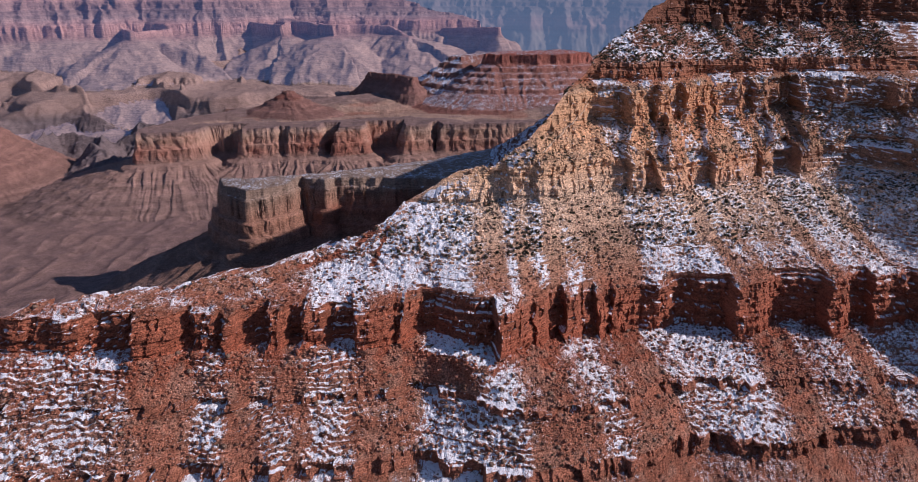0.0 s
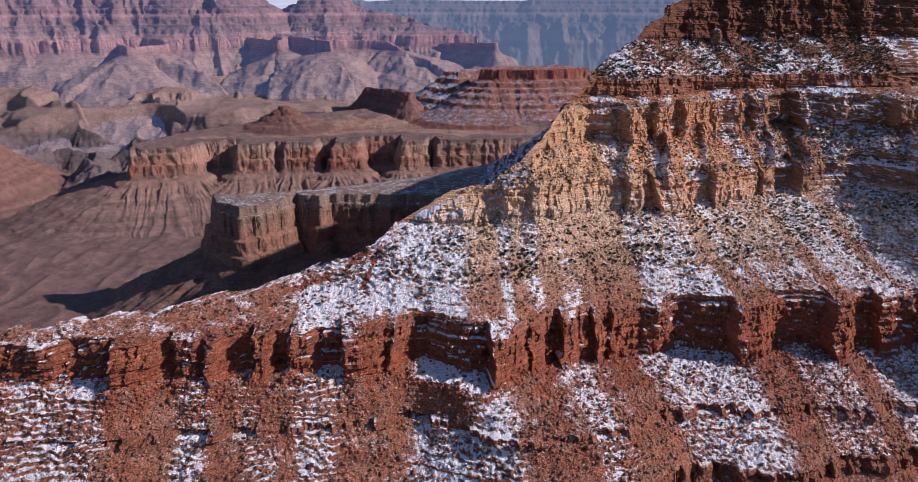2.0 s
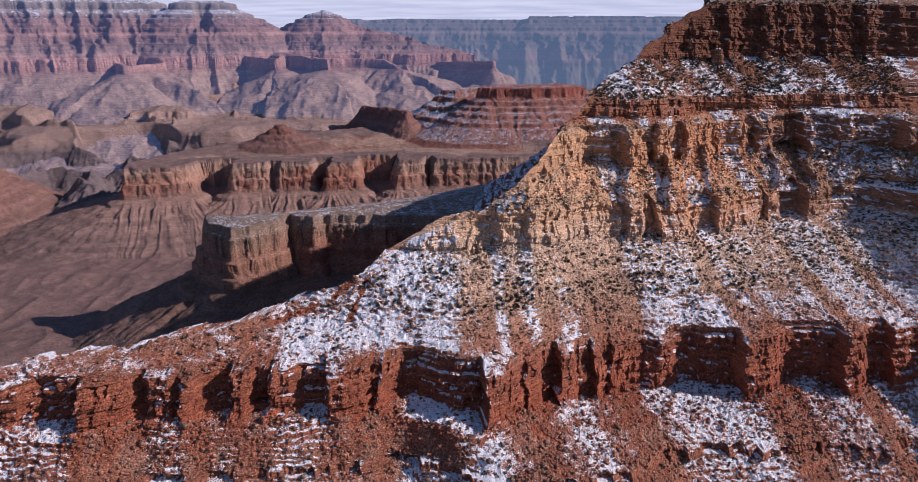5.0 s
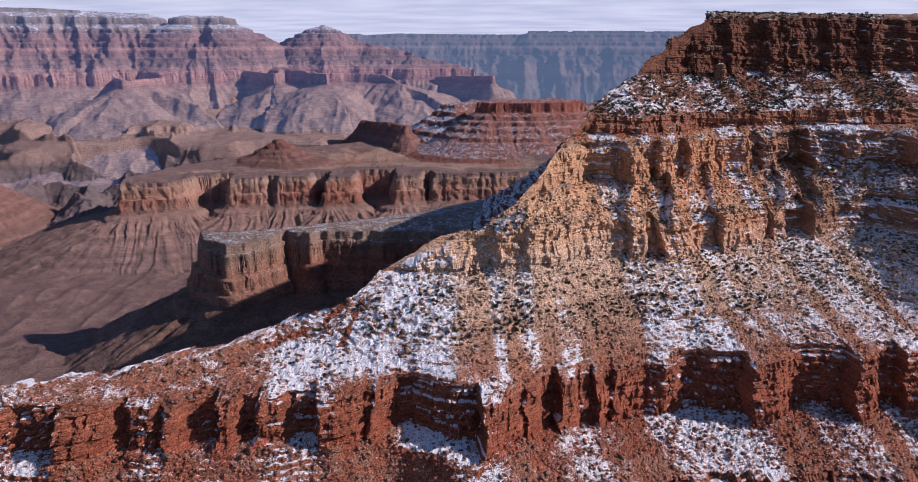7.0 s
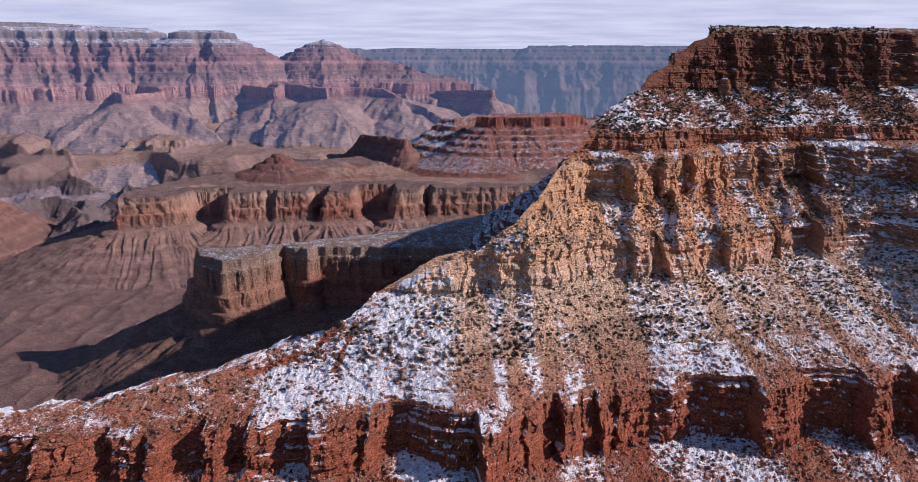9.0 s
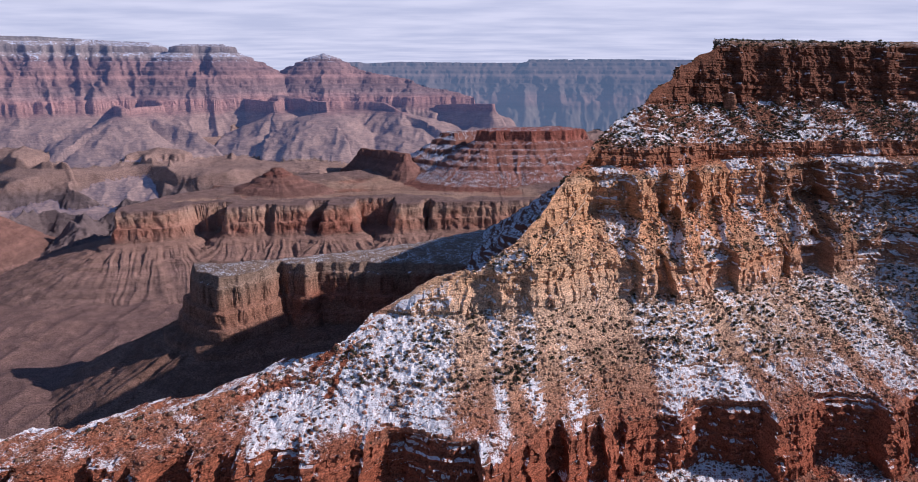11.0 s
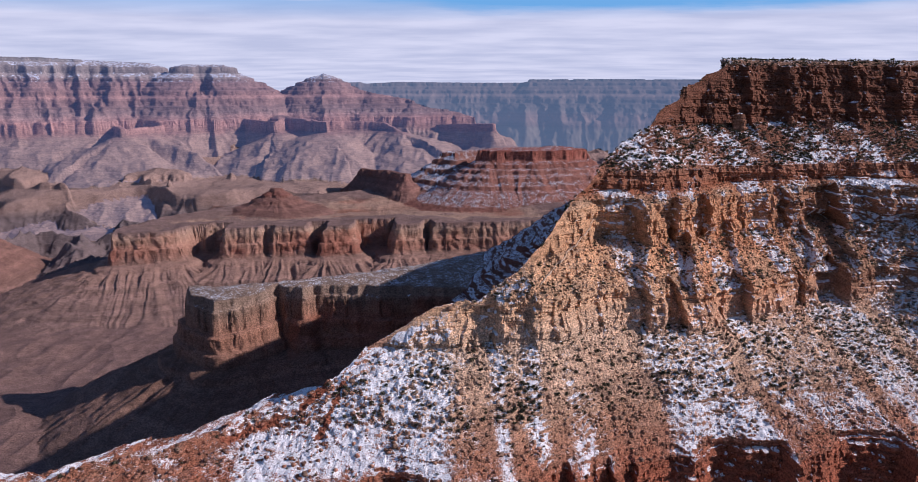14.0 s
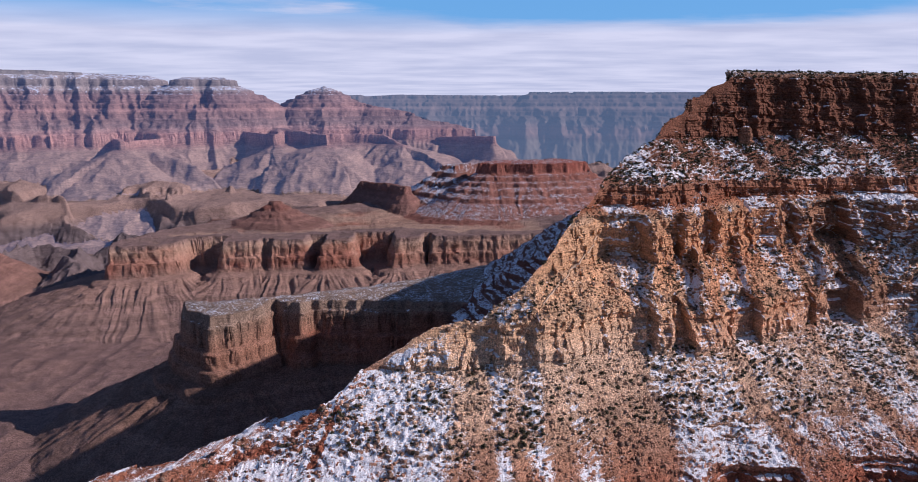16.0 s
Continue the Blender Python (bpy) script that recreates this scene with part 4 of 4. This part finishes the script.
        snow[s] = np.clip(0.46 * sstep(z[s], -20, 30) * sstep(nrm[s][:, 2], 0.7, 0.9), 0, 0.6)
    col *= (1 + 0.16 * fbm(x / 240, y / 240, z / 120, 4, 211))[..., None]
    # pieces by owner and zone
    idx = np.arange(rows * columns).reshape(rows, columns)
    quads = np.stack([idx[:-1, :-1], idx[1:, :-1], idx[1:, 1:], idx[:-1, 1:]], -1).reshape(-1, 4)[:, ::-1]
    q_own, q_zone = own[:-1, :-1].reshape(-1), zon[:-1, :-1].reshape(-1)
    # patches of one owner and zone that hang together
    key = (own[:-1, :-1] * 8 + zon[:-1, :-1]).astype(int)
    patch = np.arange(key.size).reshape(key.shape)
    row_same, col_same = key[1:] == key[:-1], key[:, 1:] == key[:, :-1]
    for _ in range(400):
        before = patch.copy()
        for sweep in range(2):
            a = np.where(row_same, np.minimum(patch[1:], patch[:-1]), patch[1:])
            patch[1:] = np.minimum(patch[1:], a)
            a = np.where(row_same, np.minimum(patch[1:], patch[:-1]), patch[:-1])
            patch[:-1] = np.minimum(patch[:-1], a)
            a = np.where(col_same, np.minimum(patch[:, 1:], patch[:, :-1]), patch[:, 1:])
            patch[:, 1:] = np.minimum(patch[:, 1:], a)
            a = np.where(col_same, np.minimum(patch[:, 1:], patch[:, :-1]), patch[:, :-1])
            patch[:, :-1] = np.minimum(patch[:, :-1], a)
        root = patch.reshape(-1)
        patch = root[root].reshape(key.shape)      # jump to the root of the root
        if (patch == before).all():
            break
    q_patch = patch.reshape(-1)
    loose = np.zeros(q_patch.shape, bool)
    flat_P, flat_c, flat_s = P.reshape(-1, 3), col.reshape(-1, 3), snow.reshape(-1)

    def piece(name, mask, mat, extra=None):
        q = quads[mask]
        used, inv = np.unique(q, return_inverse=True)
        v, f, c, s = flat_P[used], inv.reshape(-1, 4), flat_c[used], flat_s[used]
        if extra is not None:
            ev, ef = extra
            f = np.concatenate([f, ef + len(v)])
            v = np.concatenate([v, ev])
            c = np.concatenate([c, np.repeat(near_c[None], len(ev), 0)])
            s = np.concatenate([s, np.zeros(len(ev))])
        me = mesh_from(name, v, f, mat, c, s)
        return new(name, me)

    # the ground runs on all round, under and behind the camera too
    a2, r2 = np.radians(np.linspace(22.0, 322.5, 130)), np.concatenate([np.linspace(1, 860, 20), np.geomspace(880, 4955, 60)])
    a3 = np.radians(np.linspace(-37.5, 22.0, 50))
    ev, ef, base = [], [], 0
    for aa, rr in ((a2, r2), (a3, np.linspace(1, 882, 24))):
        AA, RR = np.meshgrid(aa, rr)
        gx, gy = RR * np.sin(AA), RR * np.cos(AA)
        gi = np.arange(AA.size).reshape(AA.shape) + base
        ev.append(np.stack([gx, gy, canyon_floor(gx, gy)], -1).reshape(-1, 3))
        ef.append(np.stack([gi[:-1, :-1], gi[1:, :-1], gi[1:, 1:], gi[:-1, 1:]], -1).reshape(-1, 4)[:, ::-1])
        base += AA.size
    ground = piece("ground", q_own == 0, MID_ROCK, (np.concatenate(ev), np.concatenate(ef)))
    tagged(ground, "brown desert canyon floor with benches and dry washes", "ground", kind="structure")
    for n, m in enumerate(MIDDLE + FAR):
        middle = n < len(MIDDLE)
        mine = q_own == n + 1
        if not mine.any():
            continue
        thing = tagged(new(m["name"]), m["label"], m["category"], kind="structure" if m["name"] == "backdrop" else "")
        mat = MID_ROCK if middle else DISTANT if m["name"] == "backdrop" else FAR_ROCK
        for k, part in enumerate(("flat_top", "cliff_band", "talus") if middle else ("rim_cliff", "red_slope", "cliff_band", "talus")):
            sel = mine & (q_zone == k)
            for lab in np.unique(q_patch[sel]):
                one = sel & (q_patch == lab)
                if one.sum() > 60:
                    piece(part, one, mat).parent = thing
                elif lab >= 0:
                    loose |= one
        if (loose & mine).any():
            bits = piece("loose_rock", loose & mine, mat)
            bits.parent = thing
            bits["kind"] = "stuff"


def mesh_from(name, v, f, mat, colour=None, snow=None):
    me = bpy.data.meshes.new(name)
    me.vertices.add(len(v))
    me.vertices.foreach_set("co", np.ascontiguousarray(v).reshape(-1).astype(np.float32))
    me.loops.add(f.size)
    me.loops.foreach_set("vertex_index", np.ascontiguousarray(f).reshape(-1).astype(np.int32))
    me.polygons.add(len(f))
    me.polygons.foreach_set("loop_start", np.arange(0, f.size, f.shape[1], dtype=np.int32))
    me.update(calc_edges=True)
    if colour is not None:
        a = me.attributes.new("stone", "FLOAT_COLOR", "POINT")
        a.data.foreach_set("color", np.concatenate([colour, np.ones((len(colour), 1))], 1).reshape(-1).astype(np.float32))
        s = me.attributes.new("snow", "FLOAT", "POINT")
        s.data.foreach_set("value", np.asarray(snow if snow is not None else np.full(len(colour), 0.12), np.float32))
    me.materials.append(mat)
    return me


build_canyon()

# ---- plants and loose stone ----
def plain_material(name, dark, light, rough=0.95, scale=0.6):
    mat = bpy.data.materials.new(name)
    mat.use_nodes = True
    nt = mat.node_tree
    b = nt.nodes["Principled BSDF"]
    b.inputs["Roughness"].default_value = rough
    b.inputs["Specular IOR Level"].default_value = 0.12
    tex = nt.nodes.new("ShaderNodeTexNoise")
    tex.inputs["Scale"].default_value, tex.inputs["Detail"].default_value = scale, 4.0
    geo = nt.nodes.new("ShaderNodeNewGeometry")
    nt.links.new(geo.outputs["Position"], tex.inputs["Vector"])
    ramp = nt.nodes.new("ShaderNodeValToRGB")
    ramp.color_ramp.elements[0].position, ramp.color_ramp.elements[1].position = 0.3, 0.72
    ramp.color_ramp.elements[0].color, ramp.color_ramp.elements[1].color = (*dark, 1), (*light, 1)
    nt.links.new(tex.outputs["Fac"], ramp.inputs["Fac"])
    nt.links.new(ramp.outputs["Color"], b.inputs["Base Color"])
    return mat


FOLIAGE = plain_material("juniper_foliage", (0.036, 0.034, 0.022), (0.098, 0.084, 0.05))
BARK = plain_material("juniper_bark", (0.07, 0.05, 0.035), (0.14, 0.10, 0.07))

rng = np.random.default_rng(5)


def ico(sub=1):
    bm = bmesh.new()
    bmesh.ops.create_icosphere(bm, subdivisions=sub, radius=1.0)
    v = np.array([p.co[:] for p in bm.verts])
    f = np.array([[q.index for q in t.verts] for t in bm.faces])
    bm.free()
    return v, f


ICO1 = ico(1)


def shrub_arrays(seed, leaves=26, clumps=2):
    """Crown of a low juniper one metre high and about as wide: ragged clumps with loose sprays round them."""
    r = np.random.default_rng(seed)
    vs, fs, base = [], [], 0
    for c in range(clumps):
        v, f = ICO1
        off = np.array([r.uniform(-0.26, 0.26), r.uniform(-0.26, 0.26), r.uniform(0.3, 0.62)])
        w = v * r.uniform(0.17, 0.28) * np.array([1.15, 1.15, 0.95]) * r.uniform(0.65, 1.3, (len(v), 1)) + off
        vs.append(w); fs.append(f + base); base += len(v)
    for k in range(leaves):
        d = r.normal(size=3)
        d /= np.linalg.norm(d)
        c = np.array([0, 0, 0.46]) + d * np.array([0.46, 0.46, 0.40]) * r.uniform(0.6, 1.05)
        c[2] = max(c[2], 0.06)
        t = r.normal(size=(3, 3)) * 0.11 + d * 0.03
        vs.append(c + t); fs.append(np.array([[0, 1, 2]]) + base); base += 3
    return np.concatenate(vs), np.concatenate(fs)


def block_arrays(seed):
    """A broken sandstone block about one metre across, lying on its bed."""
    r = np.random.default_rng(seed)
    v, f = ICO1
    w = np.sign(v) * np.abs(v) ** 0.55
    w = w * np.array([0.62, 0.5, 0.42]) * r.uniform(0.75, 1.2, (len(v), 1))
    w[:, 2] += 0.16
    return w, f


def scatter(arrays, places, sizes, turns, squash=None, colours=None):
    """Join copies of the given shapes into one vertex and face list."""
    vs, fs, cs, base = [], [], [], 0
    for i, (p, s, t) in enumerate(zip(places, sizes, turns)):
        v, f = arrays[i % len(arrays)]
        c, d = math.cos(t), math.sin(t)
        w = v @ np.array([[c, d, 0], [-d, c, 0], [0, 0, 1]]) * s
        if squash is not None:
            w = w * squash[i]
        vs.append(w + p); fs.append(f + base); base += len(v)
        if colours is not None:
            cs.append(np.repeat(colours[i][None], len(v), 0))
    return np.concatenate(vs), np.concatenate(fs), (np.concatenate(cs) if colours is not None else None)


# area of each grid cell and how thickly things stand on it
dU = np.linalg.norm(np.gradient(RIDGE_P, axis=1), axis=-1)
dV = np.linalg.norm(np.gradient(RIDGE_P, axis=0), axis=-1)
cell_area = np.minimum(dU * dV, 6.0)
PX, PY, PZ = RIDGE_P[..., 0], RIDGE_P[..., 1], RIDGE_P[..., 2]
on_front = RIDGE_OVER <= 0.02
# plants per square metre, by bed
PLANTS = np.array([0.004, 0.0, 0.016, 0.0, 0.018, 0.0, 0.013, 0.034, 0.0, 0.036, 0.006, 0.02, 0.0, 0.056, 0.004, 0.05, 0.02])
STONES = np.array([0.01, 0.0, 0.12, 0.0, 0.13, 0.0, 0.07, 0.11, 0.0, 0.10, 0.0, 0.05, 0.0, 0.05, 0.0, 0.0, 0.0])
bed_no = np.clip(RIDGE_LEV.astype(int), 0, len(PLANTS) - 1)
patch = 0.35 + 1.3 * sstep(fbm(PX / 28, PY / 28, PZ / 28, 3, 801), -0.35, 0.5)
plant_rate = PLANTS[bed_no] * patch * (PX < 470) * (0.65 + 1.3 * RIDGE_SNOW) * (0.35 + 0.65 * sstep(PX, -25, 25))
plant_rate = np.where(on_front, plant_rate, np.where((PX > 60) & (RIDGE_OVER < 2.0), 0.05, 0.0) * (PX < 300))
plant_rate = np.where(bed_no >= 15, plant_rate * (PY < 980), plant_rate)
iv, ju = np.nonzero(rng.random(cell_area.shape) < plant_rate * cell_area)
plant_at = RIDGE_P[iv, ju]
tall = np.where(np.isin(bed_no[iv, ju], (13, 15, 16)) | ~on_front[iv, ju], 2.7, np.where(np.isin(bed_no[iv, ju], (7, 9)), 2.2, 1.5))
plant_size = tall * rng.uniform(0.55, 1.3, len(iv))
plant_turn = rng.uniform(0, 6.28, len(iv))

crowns = [shrub_arrays(900 + k) for k in range(7)]
# the stretch of slope under the golden cliff that comes nearest: shrubs of their own
single = np.nonzero((bed_no[iv, ju] == 7) & on_front[iv, ju] & (plant_at[:, 0] > -60) & (plant_at[:, 0] < 260) & (plant_size > 1.7))[0][:290]
crown_meshes = [mesh_from("crown", v - np.array([0, 0, 0.08]), f, FOLIAGE) for v, f in (shrub_arrays(950 + k, 90, 4) for k in range(6))]


def trunk_mesh():
    bm = bmesh.new()
    for lean, h in ((0.0, 0.5), (0.5, 0.36), (-0.6, 0.34)):
        m = Matrix.Rotation(lean, 4, "Y") @ Matrix.Rotation(lean * 1.7, 4, "X")
        bmesh.ops.create_cone(bm, cap_ends=True, segments=6, radius1=0.07, radius2=0.03, depth=h, matrix=m @ Matrix.Translation((0, 0, h / 2 - 0.08)))
    me = bpy.data.meshes.new("trunk")
    bm.to_mesh(me)
    bm.free()
    me.materials.append(BARK)
    return me


TRUNK = trunk_mesh()
for n_, i in enumerate(single):
    s = float(plant_size[i])
    shrub = tagged(new("juniper_shrub"), "low dark green juniper shrub on the rubble slope", "shrub", group="shrubs on the slope")
    shrub.matrix_world = Matrix.Translation(plant_at[i]) @ Matrix.Rotation(float(plant_turn[i]), 4, "Z") @ Matrix.Diagonal((s * 1.15, s * 1.15, s, 1))
    for nm, me in (("trunk", TRUNK), ("crown", crown_meshes[n_ % len(crown_meshes)])):
        p = new(nm, me)
        p.parent = shrub
rest = np.setdiff1d(np.arange(len(iv)), single)
squash = np.stack([np.full(len(rest), 1.2), np.full(len(rest), 1.2), rng.uniform(0.7, 1.05, len(rest))], -1)
v, f, _ = scatter(crowns, plant_at[rest] - np.array([0, 0, 0.15]), plant_size[rest], plant_turn[rest], squash)
tagged(new("shrubs", mesh_from("shrubs", v, f, FOLIAGE)), "dark juniper and sage shrubs scattered over the slopes", "shrubs", kind="stuff")

# broken stone on the slopes
stone_rate = STONES[bed_no] * (0.4 + 1.2 * sstep(fbm(PX / 18, PY / 18, PZ / 18, 3, 821), -0.3, 0.5)) * on_front * (PX < 470)
si, sj = np.nonzero(rng.random(cell_area.shape) < stone_rate * cell_area)
stone_at = RIDGE_P[si, sj]
stone_size = 0.7 + 2.0 * rng.random(len(si)) ** 2.6
stone_turn = rng.uniform(0, 6.28, len(si))
stone_col = RIDGE_COL[si, sj] * 0.8 + np.array([0.09, 0.062, 0.045])
stone_col = stone_col * rng.uniform(0.55, 1.5, (len(si), 1))
blocks = [block_arrays(1000 + k) for k in range(8)]
big = np.argsort(-stone_size)[:220]
block_meshes = []
for k in range(8):
    v, f = block_arrays(1050 + k)
    block_meshes.append(mesh_from("boulder", v, f, NEAR_ROCK, np.repeat(np.array([[0.30, 0.19, 0.13]]), len(v), 0)))
for n_, i in enumerate(big):
    s = float(stone_size[i]) * 1.25
    ob = tagged(new("boulder", block_meshes[n_ % 8]), "broken reddish sandstone block lying on the talus", "boulder", group="boulders on the slope")
    ob.matrix_world = Matrix.Translation(stone_at[i] - np.array([0, 0, 0.1])) @ Matrix.Rotation(float(stone_turn[i]), 4, "Z") @ Matrix.Scale(s, 4)
small = np.setdiff1d(np.arange(len(si)), big)
v, f, c = scatter(blocks, stone_at[small] - np.array([0, 0, 0.08]), stone_size[small], stone_turn[small], None, stone_col[small])
tagged(new("rubble", mesh_from("rubble", v, f, NEAR_ROCK, c)), "loose broken sandstone rubble on the slopes", "rubble", kind="stuff")


# ---- the footpath across the golden nose ----
def surface(xw, zw=None, lev=None):
    """The grid point of the ridge's front nearest to a place along it and a height or bed."""
    j = int(np.argmin(np.abs(PX[200] - xw)))
    miss = np.abs(PZ[:, j] - zw) if zw is not None else np.abs(RIDGE_LEV[:, j] - lev)
    i = int(np.argmin(np.where(on_front[:, j], miss, 1e9)))
    return RIDGE_P[i, j]


DUSTY = plain_material("trodden_dust", (0.46, 0.33, 0.22), (0.60, 0.46, 0.33), scale=0.8)


def build_path():
    xs = np.linspace(70, 126, 60)
    centre = np.array([surface(a, -133 + (a - 70) * 0.53) for a in xs])
    for _ in range(3):
        centre[1:-1] = (centre[:-2] + centre[1:-1] * 2 + centre[2:]) / 4
    wide = 0.9 + 0.25 * np.sin(xs * 1.3)
    rings = [centre + np.array([0, dy, dz]) * np.array([0, 1, 1]) * wide[:, None] for dy, dz in ((-2.4, -0.9), (-2.2, 0.35), (0.6, 0.55), (0.8, -0.9))]
    P = np.stack(rings, 0)
    ob = grid_mesh("footpath", P, DUSTY)
    tagged(ob, "pale trodden footpath cut across the golden crag", "path", kind="structure")


build_path()


def build_pinnacle(place, height, seed):
    """A weathered bedded stack of rock."""
    r = np.random.default_rng(seed)
    levels, around = 14, 14
    ang = np.linspace(0, 2 * math.pi, around, endpoint=False)
    prof = np.array([1.0 - 0.45 * (k / (levels - 1)) ** 2 + r.uniform(-0.24, 0.2) for k in range(levels)])
    sides = 1 + 0.22 * np.cos(2 * ang + 0.4) + r.uniform(-0.25, 0.25, around)
    P = np.zeros((levels + 1, around, 3))
    for k in range(levels):
        rr = 0.36 * height * prof[k] * sides * (1 + r.uniform(-0.06, 0.06, around))
        P[k] = np.stack([np.cos(ang) * rr, np.sin(ang) * rr, np.full(around, -0.25 * height + 1.25 * height * k / (levels - 1))], -1)
    P[levels] = P[levels - 1] * np.array([0.05, 0.05, 1.0]) + np.array([0, 0, 0.02 * height])
    base = np.array((0.30, 0.145, 0.085))
    col = base * (1 + 0.2 * cells(P[..., 2] / (height * 0.12), seed))[..., None]
    ob = grid_mesh("rock_pinnacle", P, NEAR_ROCK, col, np.where(P[..., 2] > height * 0.96, 0.6, 0.05), wrap=True)
    ob.location = place
    return tagged(ob, "rust-brown weathered rock pinnacle below the top cliff", "pinnacle", group="pinnacles")


for xw, lev, height, seed in ((275, 13.85, 14, 1), (248, 14.2, 8, 2), (222, 14.5, 8, 3), (206, 14.0, 6, 4), (330, 13.95, 7, 5), (366, 13.9, 8, 6)):
    build_pinnacle(surface(xw, lev=lev), height, 1100 + seed)
